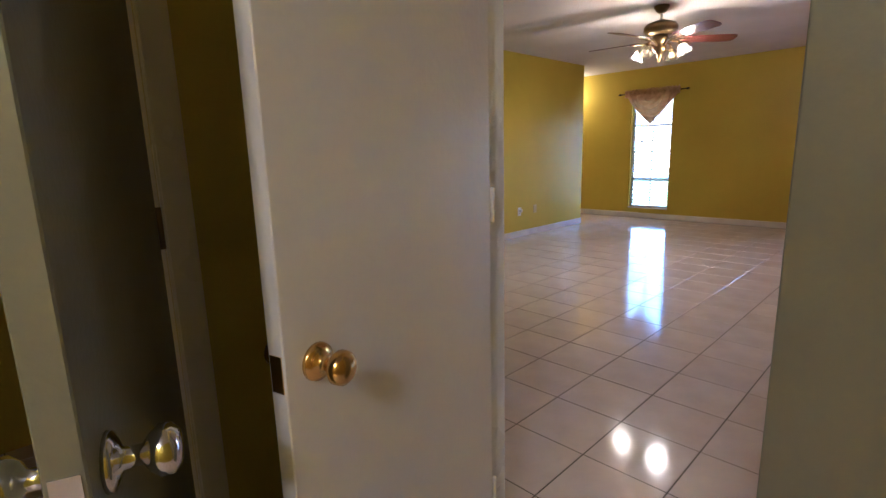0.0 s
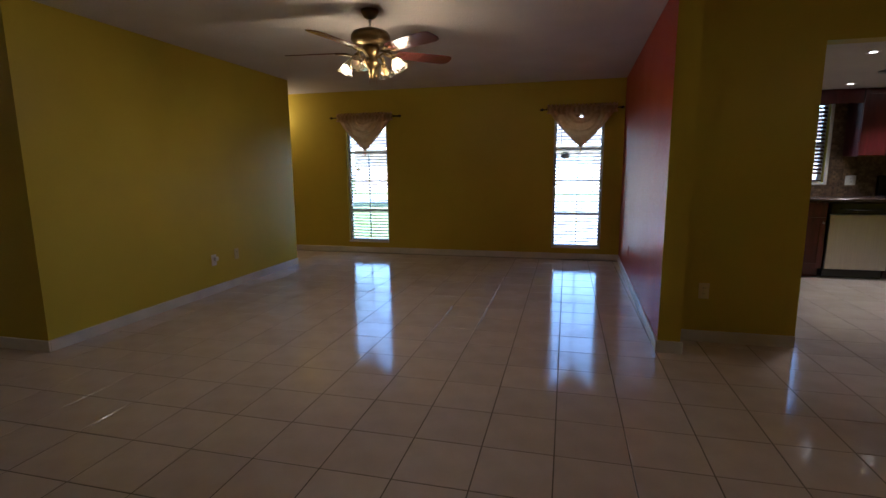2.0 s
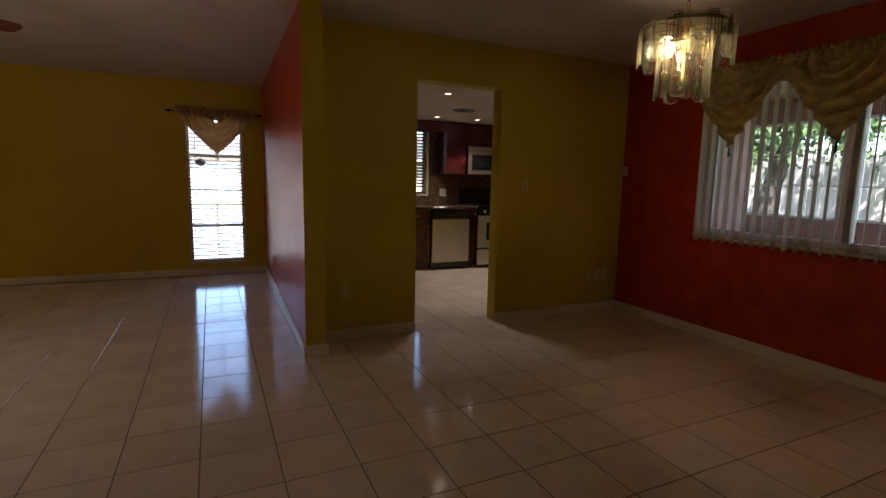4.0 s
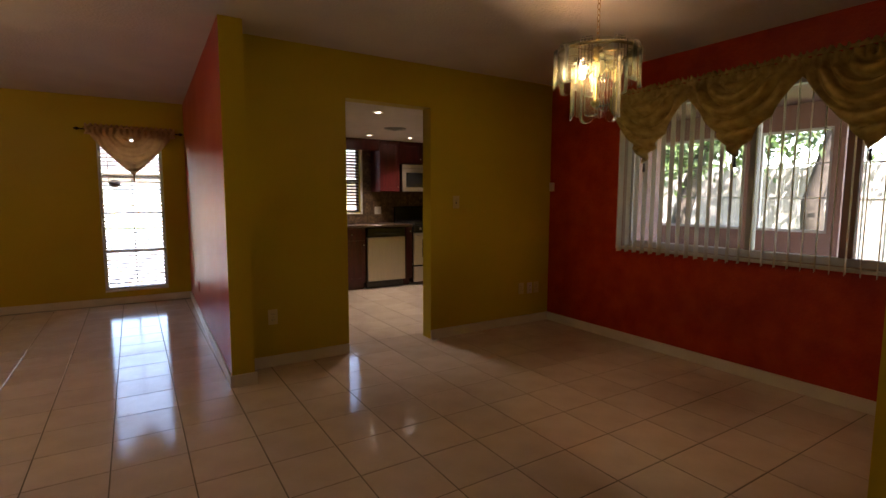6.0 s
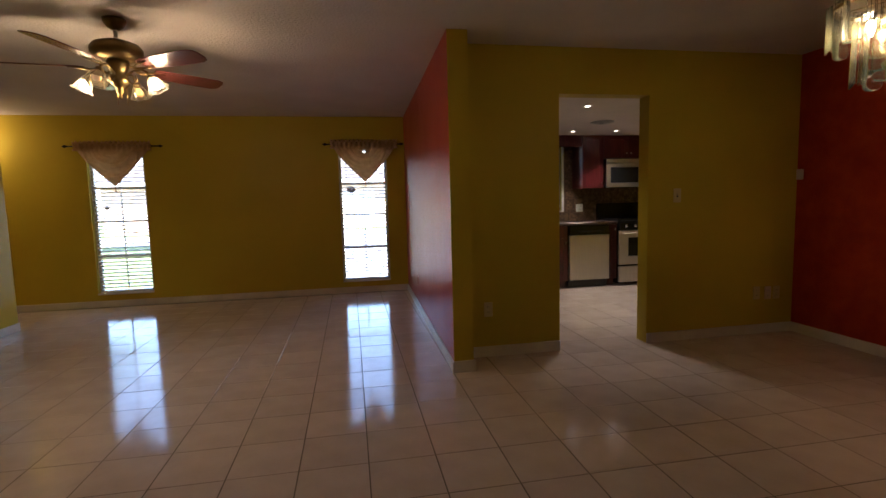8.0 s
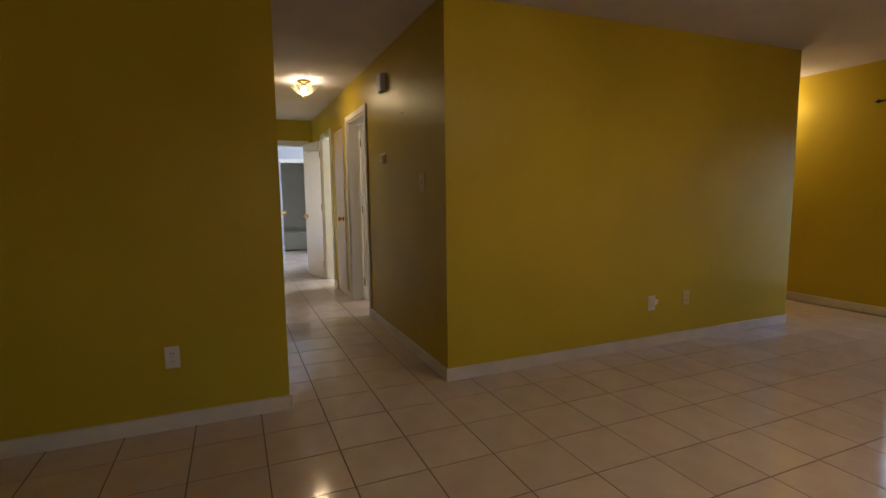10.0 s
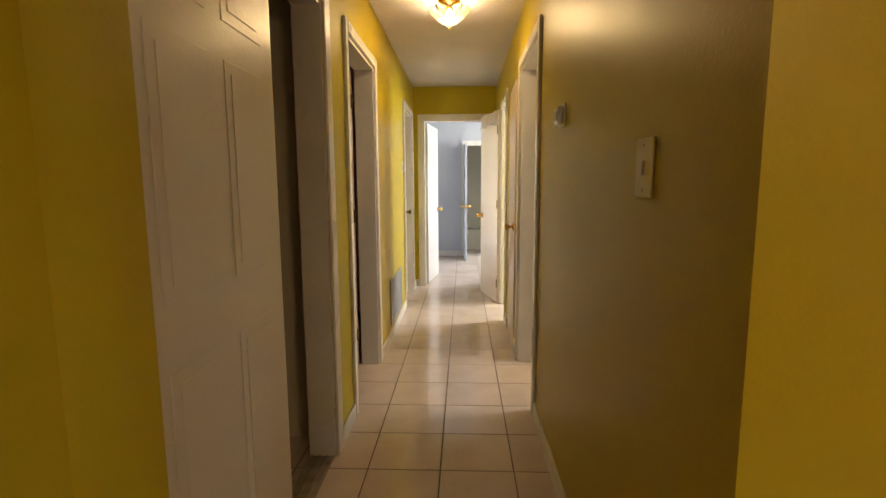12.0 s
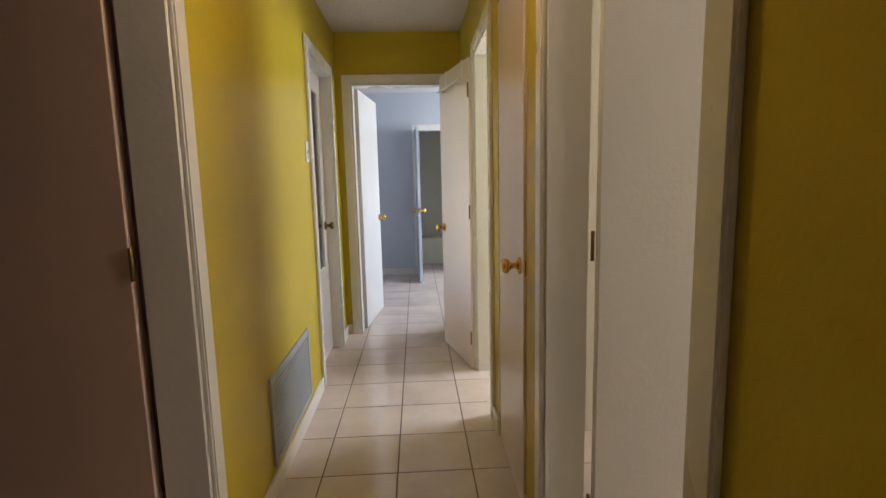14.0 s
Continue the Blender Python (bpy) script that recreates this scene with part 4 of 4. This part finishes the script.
boxes("display", [(-.028, .012, -.030, -.0282, -.012, .020)], "grille", th)
boxes("lever", [(.024, .030, -.033, -.0282, -.02, .01)], "white", th)


def plate(at, rz, kind, label, mat="plate"):
    """A switch or outlet plate; local -y faces the room."""
    p = thing("light_switch" if kind == "switch" else "wall_outlet", label, "light switch" if kind == "switch" else "outlet", at)
    boxes("plate", [(-.035, .035, -.006, 0, -.058, .058)], mat, p, bev=.002)
    if kind == "switch":
        boxes("toggle", [(-.005, .005, -.020, -.006, -.002, .012)], mat, p, bev=.001)
        boxes("slot", [(-.007, .007, -.0068, -.0062, -.014, .014)], "dark", p)
    else:
        for z in (-.022, .022):
            boxes("socket", [(-.015, .015, -.0085, -.0062, z - .014, z + .014)], mat, p, bev=.001)
            boxes("slot", [(-.008, -.005, -.0092, -.0087, z - .005, z + .006), (.005, .008, -.0092, -.0087, z - .004, z + .005)], "dark", p)
    for z in ((0,) if kind != "switch" else (-.03, .03)):
        bm = bmesh.new(); lathe(bm, [(0, 0), (.003, 0), (.003, .0012), (0, .0015)], m=pose(0, -.006, z, 90), n=8)
        part("screw", bm, "chrome", p)
    p.matrix_world = pose(*at, 0, 0, rz)
    return p


sp = thing("light_switch", "wide almond toggle light switch plate on the hall wall", "light switch", (-3.475, 4.34, 1.312))
boxes("plate", [(-.05, .05, -.007, 0, -.064, .064)], "plateyellow", sp, bev=.003)
boxes("toggle", [(-.0075, .0075, -.013, -.0072, -.016, .016)], "plate", sp, bev=.002)
for z in (-.048, .048):
    bm = bmesh.new(); lathe(bm, [(0, 0), (.003, 0), (.003, .0012), (0, .0015)], m=pose(0, -.007, z, 90), n=8)
    part("screw", bm, "chrome", sp)
# unseen fitting, added to go with the entry fill lamp
el = thing("ceiling_light", "unseen round frosted ceiling light added for the entry fill lamp", "ceiling light", (0.9, -0.3, 2.44))
bm = bmesh.new(); lathe(bm, [(0, 0), (.13, 0), (.13, -.02), (0, -.02)], n=28)
part("base_plate", bm, "brass", el)
bm = bmesh.new(); lathe(bm, [(.125, -.021), (.12, -.05), (.085, -.085), (.03, -.10), (0, -.101)], n=28)
part("shade", bm, "shade", el).visible_shadow = False
plate((3.19, 5.60, 1.255), 0, "switch", "light switch plate painted over in yellow by the kitchen doorway", "plateyellow")
plate((1.52, 5.60, .385), 0, "outlet", "outlet painted over in wall yellow near the floor", "plateyellow")
plate((4.00, 5.60, .37), 0, "outlet", "almond outlet painted over near the red corner", "plateyellow")
plate((4.115, 5.60, .365), 0, "outlet", "almond outlet beside the painted one", "plate")
plate((4.205, 5.60, .365), 0, "outlet", "narrow almond jack plate in the corner", "plateyellow")
plate((-3.06, 6.10, .352), 90, "outlet", "white outlet with a small plugged in adapter", "white")
boxes("adapter", [(-3.052, -3.02, 6.085, 6.13, .345, .385)], "white", None, "small white plug-in adapter in the living room outlet", category="plug adapter", bev=.004)
plate((-3.06, 6.47, .36), 90, "outlet", "jack plate painted over in wall yellow", "plateyellow")
plate((1.203, 7.42, .372), -90, "outlet", "outlet painted over in wall red", "red")
plate((-3.06, 2.76, .39), 90, "outlet", "white outlet on the yellow wall by the hall", "white")
boxes("latch_cover", [(1.012, 1.052, 1.5283, 1.5297, 1.235, 1.303)], "sage", None, "small cover plate painted over on the sage door jamb", category="cover plate")
plate((-7.30, 3.34, 1.45), 180, "switch", "white switch plate beside the glazed outside door", "white")
boxes("wall_sensor", [(4.335, 4.3735, 5.53, 5.575, 1.365, 1.455)], "plate", None, "small almond wall sensor in the red corner", category="sensor", bev=.005)

# ---- return grille in the hall ----
gr = thing("vent_grille", "gray louvred return air grille low on the hall wall", "vent grille", (-6.68, 3.34, .303))
boxes("frame", [(-.355, -.33, 0, .012, -.19, .19), (.33, .355, 0, .012, -.19, .19), (-.33, .33, 0, .012, -.19, -.165), (-.33, .33, 0, .012, .165, .19)], "grille", gr, bev=.002)
# dark sheet in place of the shade behind the louvres
boxes("backing", [(-.33, .33, .0005, .002, -.165, .165)], "dark", gr)
for i in range(17):
    boxes("louvre", [(-.33, .33, .003, .010, -.159 + i * .0194, -.159 + i * .0194 + .0125)], "grille", gr)
hk = thing("wall_hook", "tiny dark nail in the glossy hall wall", "hook", (-3.87, 4.34, 1.85))
bm = bmesh.new()
tube(bm, [(0, 0, 0), (0, -.012, .002), (0, -.016, .008)], .0022, 6)
part("nail", bm, "rod", hk)

ledge = boxes("closet_ledge", [(-12.42, -11.98, 3.6, 5.2, 0, .40)], "beige", None, "low cream painted ledge along the closet wall", category="ledge", bev=.006)

# ---- kitchen ----
def cabinet(name, x0, x1, y0, y1, z0, z1, label, doors, drawer=False, toe=0.0):
    c = thing(name, label, "cabinet", ((x0 + x1) / 2, y1, z0))
    w, d, h = (x1 - x0) / 2, y1 - y0, z1 - z0
    boxes("body", [(-w, w, -d + .02, 0, toe, h)] + ([(-w, w, -d + .09, 0, 0, toe)] if toe else []), "cherry", c)
    zt = h - (.17 if drawer else 0)
    n = doors
    for i in range(n):
        a, b = -w + 2 * w * i / n + .004, -w + 2 * w * (i + 1) / n - .004
        items = [("door", toe + .01, zt - .008)] + ([("drawer", zt + .004, h - .012)] if drawer else [])
        for nm, p, q in items:
            dd = boxes(nm, [(a, a + .055, -d, -d + .0195, p, q), (b - .055, b, -d, -d + .0195, p, q), (a + .055, b - .055, -d, -d + .0195, p, p + .055), (a + .055, b - .055, -d, -d + .0195, q - .055, q)] if q - p > .2 else [(a, b, -d, -d + .0195, p, q)], "cherry", c, bev=.0)
            if q - p > .2:
                boxes("panel", [(a + .0555, b - .0555, -d + .008, -d + .019, p + .0555, q - .0555)], "cherry", dd)
            bm = bmesh.new()
            kx = b - .03 if i % 2 == 0 else a + .03
            kz = (q - .06 if z0 < .5 else p + .06) if nm == "door" else (p + q) / 2
            lathe(bm, [(0, 0), (.006, 0), (.006, .012), (.014, .016), (.013, .024), (0, .027)], m=pose(kx if nm == "door" else (a + b) / 2, -d, kz, 90), n=12)
            part("door_knob", bm, "chrome", dd)
    return c


KB, KF = 8.84, 8.19
cabinet("base_cabinet", 2.98, 3.40, KF, KB, 0, .875, "cherry base cabinet with a drawer beside the dishwasher", 1, True, .10)
cabinet("base_cabinet", 1.95, 2.97, KF, KB, 0, .875, "wide cherry base cabinet under the window", 2, True, .10)
cabinet("base_cabinet", 4.045, 4.135, KF, KB, 0, .875, "narrow cherry filler cabinet beside the range", 1, False, .10)
cabinet("base_cabinet", 4.92, 5.9, KF, KB, 0, .875, "cherry base cabinet beyond the range", 2, True, .10)
cabinet("wall_cabinet", 3.77, 4.10, 8.50, KB, 1.385, 2.14, "tall cherry wall cabinet with a glossy side", 1)
cabinet("wall_cabinet", 4.105, 4.87, 8.50, KB, 1.81, 2.14, "short cherry wall cabinet over the microwave", 2)
cabinet("wall_cabinet", 4.875, 5.9, 8.50, KB, 1.385, 2.14, "cherry wall cabinet beyond the microwave", 2)
boxes("worktop", [(1.95, 4.135, KF - .03, KB, .875, .912), (4.92, 5.9, KF - .03, KB, .875, .912)], "granite", None, "dark brown granite worktop", category="worktop", bev=.004)
boxes("backsplash", [(3.634, 5.9, 8.828, 8.8395, .913, 1.384), (3.634, 3.768, 8.828, 8.8395, 1.3845, 2.14)], "mosaic", None, "", "structure")
boxes("backsplash", [(1.95, 3.633, 8.829, 8.8395, .913, 1.043)], "mosaic", None, "", "structure")
bm = bmesh.new()
for i in range(78):
    for j in range(17):
        x, z = 2.85 + i * .0272, .915 + j * .0272
        if x < 5.0 and (x > 3.64 or z < 1.02):
            box(bm, x, x + .025, 8.8255, 8.828, z, z + .025)
for i in range(4):
    for j in range(27):
        x, z = 3.638 + i * .033, 1.39 + j * .0272
        box(bm, x, x + .030, 8.8255, 8.828, z, z + .025)
part("mosaic_chips", bm, "mosaic", None, "brown glass and stone mosaic chips of the backsplash", "stuff", "mosaic")
boxes("valance_board", [(2.70, 3.765, 8.50, 8.52, 1.98, 2.14)], "cherry", None, "cherry valance board over the kitchen window", category="valance board")

dw = thing("dishwasher", "stainless steel dishwasher with a black control strip", "dishwasher", (3.72, KB, 0))
boxes("body", [(-.30, .30, -.62, 0, .10, .868)], "black", dw)
boxes("door", [(-.297, .297, -.665, -.6205, .11, .735)], "steel", dw, bev=.005)
boxes("control_panel", [(-.297, .297, -.66, -.6205, .742, .868)], "black", dw, bev=.005)
bm = bmesh.new(); tube(bm, [(-.2, -.668, .80), (-.12, -.676, .79), (.12, -.676, .79), (.2, -.668, .80)], .008, 8)
part("handle", bm, "black", dw)
boxes("toe_kick", [(-.29, .29, -.60, -.55, .002, .098)], "black", dw)

rg = thing("range", "stainless gas range with a black cooktop and high black back guard", "cooker", (4.525, KB, 0))
boxes("body", [(-.38, .38, -.66, -.02, .03, .90)], "black", rg)
ov = boxes("oven_door", [(-.375, .375, -.70, -.6605, .30, .78)], "steel", rg, bev=.006)
boxes("oven_window", [(-.24, .24, -.704, -.7005, .42, .68)], "black", ov, bev=.001)
bm = bmesh.new(); tube(bm, [(-.32, -.70, .745), (-.32, -.74, .745), (.32, -.74, .745), (.32, -.70, .745)], .010, 8)
part("handle", bm, "steel", ov)
boxes("drawer", [(-.375, .375, -.70, -.6605, .05, .275)], "steel", rg, bev=.006)
boxes("control_panel", [(-.375, .375, -.70, -.6605, .79, .895)], "black", rg, bev=.004)
for i in range(5):
    bm = bmesh.new(); lathe(bm, [(0, 0), (.022, 0), (.020, .022), (0, .024)], m=pose(-.28 + i * .14, -.70, .843, 90), n=14)
    part("control_knob", bm, "chrome", rg)
boxes("cooktop", [(-.38, .38, -.68, -.09, .9005, .92)], "black", rg, bev=.004)
boxes("back_guard", [(-.38, .38, -.09, -.021, .9005, 1.16)], "black", rg, bev=.01)
for i in (-.19, .19):
    boxes("grate", [(i - .15, i + .15, -.62, -.61, .921, .945), (i - .15, i + .15, -.38, -.37, .921, .945), (i - .15, i + .15, -.16, -.15, .921, .945), (i - .15, i - .14, -.609, -.161, .921, .943), (i + .14, i + .15, -.609, -.161, .921, .943), (i - .005, i + .005, -.609, -.161, .921, .943)], "black", rg)

mw = thing("microwave", "stainless over-range microwave with a dark window", "microwave", (4.49, KB, 1.385))
boxes("body", [(-.375, .375, -.38, 0, 0, .415)], "black", mw)
md = boxes("door", [(-.375, .20, -.405, -.3805, .005, .35)], "steel", mw, bev=.004)
boxes("door_window", [(-.315, .12, -.4085, -.4055, .07, .29)], "black", md)
bm = bmesh.new(); tube(bm, [(.165, -.405, .05), (.165, -.435, .06), (.165, -.435, .31), (.165, -.405, .32)], .008, 8)
part("handle", bm, "steel", md)
boxes("control_panel", [(.203, .375, -.405, -.3805, .005, .35)], "black", mw, bev=.003)
boxes("vent_strip", [(-.375, .375, -.405, -.3805, .354, .412)], "steel", mw, bev=.003)
boxes("cover_plate", [(-.055, .055, -.005, 0, -.058, .058)], "white", plate((3.88, 8.8205, 1.10), 0, "outlet", "wide white outlet in the mosaic backsplash", "white")).location = (0, .005, 0)
# the fitting at x 4.7 is added and stays unseen behind the wall
for kx, ky in ((2.79, 6.42), (3.45, 8.14), (4.06, 8.10), (4.7, 6.4)):
    dl = thing("downlight", "small recessed ceiling downlight, lit", "downlight", (kx, ky, 2.145), "kitchen downlights")
    bm = bmesh.new(); lathe(bm, [(.027, -.0005), (.050, -.0005), (.048, -.006), (.029, -.004), (.027, -.0005)], n=24)
    part("ring", bm, "white", dl)
    bm = bmesh.new(); lathe(bm, [(0, -.001), (.026, -.001), (.026, -.0025), (0, -.003)], n=20)
    part("lens", bm, "downlight", dl).visible_shadow = False
cv = thing("ceiling_vent", "round dark ceiling vent in the kitchen", "ceiling vent", (3.45, 7.35, 2.145))
for k, r in enumerate((.14, .105, .07, .035)):
    bm = bmesh.new(); lathe(bm, [(r - .018, -.004 - k * .006), (r, -.001 - k * .006), (r - .004, -.012 - k * .006), (r - .018, -.004 - k * .006)], n=28)
    part("ring", bm, "grille", cv)
# dark disc in place of the shaded vent opening
bm = bmesh.new(); lathe(bm, [(0, -.0006), (.125, -.0006), (.125, -.0012), (0, -.0015)], n=24)
part("duct", bm, "dark", cv)

# ---- outdoors ----
boxes("road", [(-60, 70, 22.0, 28.0, -.16, -.15)], "concrete", kind="structure")
boxes("pavement", [(-1.2, 2.6, 8.99, 22.0, -.16, -.10)], "concrete", kind="structure")


def house(at, w, d, h, label, rz=0):
    o = thing("house", label, "house", at)
    boxes("wall", [(-w / 2, w / 2, 0, d, 0, h)], "stucco", o)
    bm = bmesh.new()
    v = [bm.verts.new(p) for p in ((-w / 2 - .6, -.6, h), (w / 2 + .6, -.6, h), (w / 2 + .6, d + .6, h), (-w / 2 - .6, d + .6, h), (-w / 2 + 2, d / 2, h + 2), (w / 2 - 2, d / 2, h + 2))]
    for q in ((0, 1, 5, 4), (1, 2, 5), (2, 3, 4, 5), (3, 0, 4), (3, 2, 1, 0)):
        bm.faces.new([v[i] for i in q])
    part("roof", bm, "roof", o)
    boxes("fascia", [(-w / 2 - .62, w / 2 + .62, -.64, -.605, h - .12, h + .05)], "trim", o)
    for x in (-w * .3, w * .12):
        wi = boxes("window", [(x - .6, x + .6, -.04, -.001, .9, 2.1)], "trim", o)
        boxes("pane", [(x - .52, x + .52, -.05, -.041, .98, 1.48), (x - .52, x + .52, -.05, -.041, 1.52, 2.02)], "black", wi)
    gd = boxes("garage_door", [(w * .26, w * .46, -.05, -.001, 0, 2.1)], "trim", o)
    boxes("door_groove", [(w * .26, w * .46, -.056, -.0505, z, z + .03) for z in (.5, 1.0, 1.5)], "concrete", gd)
    o.matrix_world = pose(*at, 0, 0, rz)
    return o


house((-5, 31, -.16), 15, 9, 2.7, "single storey stucco house across the street")
house((14, 32, -.16), 15, 9, 2.7, "single storey stucco house with a white garage door across the street")
boxes("wall_neighbour", [(3.5, 3.7, 14.0, 22.0, -.16, 1.5)], "stucco", kind="structure")

# porch on the dining side
boxes("porch_slab", [(4.53, 7.3, 0.0, 8.2, -.16, -.02)], "concrete", kind="structure")
pf = [(7.0, 7.12, 3.98, 6.70, -.02, .92)]
boxes("wall_porch", [(7.0, 7.12, 3.98, 8.2, -.0195, .92), (7.0, 7.12, 3.98, 8.2, 2.07, 2.35), (7.0, 7.12, 6.35, 8.2, .92, 2.07), (7.0, 7.12, 4.82, 4.97, .92, 2.07),
                     (7.0, 7.12, 3.98, 4.09, .92, 2.07), (7.0, 7.12, 2.2, 2.35, -.0195, 2.35), (7.0, 7.12, 2.35, 3.98, 2.07, 2.35), (7.0, 7.12, 0.0, 2.2, 2.07, 2.35)], "porch", kind="structure")
boxes("porch_roof", [(4.53, 7.5, -0.2, 8.4, 2.36, 2.46)], "porch", kind="structure")
for a, b in ((4.09, 4.82), (4.97, 6.35)):
    boxes("window_frame", [(7.02, 7.06, a, b, .92, .95), (7.02, 7.06, a, b, 2.04, 2.07), (7.02, 7.06, a, a + .03, .95, 2.04), (7.02, 7.06, b - .03, b, .95, 2.04)], "alu", None, "", "structure")
    for z in (1.30, 1.68):
        boxes("rail", [(7.035, 7.05, a + .03, b - .03, z, z + .015)], "alu", None, "", "structure")
for y in (2.8, 3.25, 3.6, 3.8):
    boxes("door_bar", [(7.04, 7.055, y, y + .015, -.0195, 2.07)], "alu", None, "", "structure")
boxes("door_bar", [(7.03, 7.06, 2.35, 3.98, z, z + .02) for z in (.5, 1.28, 1.66)], "alu", None, "", "structure")

# fence of boards
fe = thing("fence", "tall weathered board fence in full sun with tree shadows", "fence", (13.0, 0, -.16))
fe["kind"] = "structure"
me = None
for i in range(150):
    y = -2 + i * .145
    if me is None:
        bm = bmesh.new(); box(bm, 0, .02, 0, .137, 0, 2.15); bevel(bm, .003)
        o = part("board", bm, "fence", fe)
        me = o
    else:
        o = me.copy(); scene.collection.objects.link(o)
    o.matrix_local = pose(random.uniform(-.004, .004), y, random.uniform(-.02, .02))
boxes("rail", [(.02, .06, -2, 19.8, z, z + .08) for z in (.3, 1.1, 1.9)], "fence", fe)


def tree(at, h, crown, seed, label):
    rnd = random.Random(seed)
    t = thing("tree", label, "tree", at)
    bm = bmesh.new()
    bend = [(0, 0, 0), (rnd.uniform(-.2, .2), rnd.uniform(-.2, .2), h * .3), (rnd.uniform(-.4, .4), rnd.uniform(-.4, .4), h * .6), (rnd.uniform(-.5, .5), rnd.uniform(-.5, .5), h)]
    tube(bm, bend, [.22, .17, .12, .04], 9)
    tips = []
    for k in range(11):
        s = rnd.uniform(.35, .95)
        base = Vector(bend[1]).lerp(Vector(bend[3]), s * .8)
        a = rnd.uniform(0, 6.28)
        tip = base + Vector((math.cos(a), math.sin(a), rnd.uniform(.1, .8))) * crown * rnd.uniform(.5, 1)
        mid = base.lerp(tip, .5) + Vector((0, 0, .2))
        tube(bm, [base, mid, tip], [.07, .045, .015], 6)
        tips += [tip, mid, base.lerp(tip, .75)]
    part("trunk", bm, "bark", t)
    bm = bmesh.new()
    for tip in tips:
        for k in range(150):
            p = tip + Vector((rnd.gauss(0, 1), rnd.gauss(0, 1), rnd.gauss(0, .7))) * crown * .27
            e = Euler((rnd.uniform(0, 6.28), rnd.uniform(0, 6.28), rnd.uniform(0, 6.28))).to_matrix()
            s = rnd.uniform(.05, .11)
            vs = [bm.verts.new(p + e @ Vector(q) * s) for q in ((-1, 0, 0), (0, -.45, .1), (1, 0, 0), (0, .45, .1))]
            bm.faces.new(vs)
    part("crown", bm, "leaf", t)
    return t


tree((9.6, 9.2, -.16), 4.2, 2.1, 1, "leafy shade tree in the yard behind the porch")
tree((10.8, 5.6, -.16), 4.6, 2.0, 2, "leafy tree before the board fence")
tree((15.5, 9.0, -.16), 5.5, 2.6, 3, "tree behind the fence")
tree((15.0, 13.5, -.16), 5.5, 2.6, 5, "tall tree behind the fence")
tree((14.6, 11.0, -.16), 4.4, 2.0, 6, "leafy tree close behind the fence")
tree((9.8, 7.6, -.16), 3.9, 1.6, 7, "young leafy tree in the side yard")
tree((-9, 19, -.16), 4.5, 2.0, 4, "young tree on the front lawn")

# ---- floor tiles ----
TX, TY, TP, TW = 1.825, 3.84, 0.33, 0.3246
rooms = [(-3.18, 1.25, 1.66, 8.84), (-6.0, -3.18, 7.75, 8.84), (1.17, 4.375, 1.93, 5.67), (-8.55, -3.06, 3.28, 4.40), (1.4, 6.2, 5.67, 8.84), (-0.2, 2.0, -1.2, 1.93), (-1.6, -0.2, -1.2, 1.5),
         (-11.2, -8.55, 3.04, 6.5), (-12.42, -11.2, 3.6, 5.0), (-7.2, -4.8, 0.5, 3.28), (-4.72, -3.2, 2.62, 3.28), (-8.5, -4.5, 4.40, 6.5)]
cells = {}
for x0, x1, y0, y1 in rooms:
    i0, i1 = math.floor((x0 - TX) / TP), math.ceil((x1 - TX) / TP)
    j0, j1 = math.floor((y0 - TY) / TP), math.ceil((y1 - TY) / TP)
    for i in range(i0, i1):
        for j in range(j0, j1):
            cx, cy = TX + (i + .5) * TP, TY + (j + .5) * TP
            if x0 - .08 < cx < x1 + .08 and y0 - .08 < cy < y1 + .08:
                cells[(i, j)] = (cx, cy)
bm = bmesh.new()
box(bm, -TW / 2, TW / 2, -TW / 2, TW / 2, -.008, 0)
bmesh.ops.bevel(bm, geom=[e for e in bm.edges if all(v.co.z > -.001 for v in e.verts)], offset=.0012, segments=1, affect="EDGES")
tile_me = bpy.data.meshes.new("tile")
bm.to_mesh(tile_me); bm.free()
tile_me.materials.append(M["tile"])
near = sorted(cells.values(), key=lambda c: min((c[0] - px) ** 2 + (c[1] - py) ** 2 for px, py in ((.6, 2.6), (-.6, 4.2), (1.9, 3.9), (-3.6, 3.85), (-5.2, 3.85))))
floor_ob = bpy.data.objects["floor"]
bed = new("tile_floor"); tagged(bed, kind="structure")
far_bm_v, far_f = [], []
for k, (cx, cy) in enumerate(near):
    tx, ty, dz = max(-.0014, min(.0014, random.gauss(0, .0009))), max(-.0014, min(.0014, random.gauss(0, .0009))), random.uniform(-.0003, .0001)
    m = Matrix.Translation((cx, cy, dz)) @ Euler((tx, ty, 0)).to_matrix().to_4x4()
    if k < 300:
        o = bpy.data.objects.new("tile", tile_me)
        scene.collection.objects.link(o)
        o.parent = floor_ob
        o.matrix_world = m
    else:
        base = len(far_bm_v)
        far_bm_v += [tuple(m @ v.co) for v in tile_me.vertices]
        far_f += [[base + i for i in p.vertices] for p in tile_me.polygons]
fm = bpy.data.meshes.new("tiles")
fm.from_pydata(far_bm_v, [], far_f)
fm.materials.append(M["tilefar"])
tagged(new("tiles", fm), "cream glazed floor tiles in the farther rooms", "floor tiles", "", "stuff")
bpy.data.objects.remove(bed)
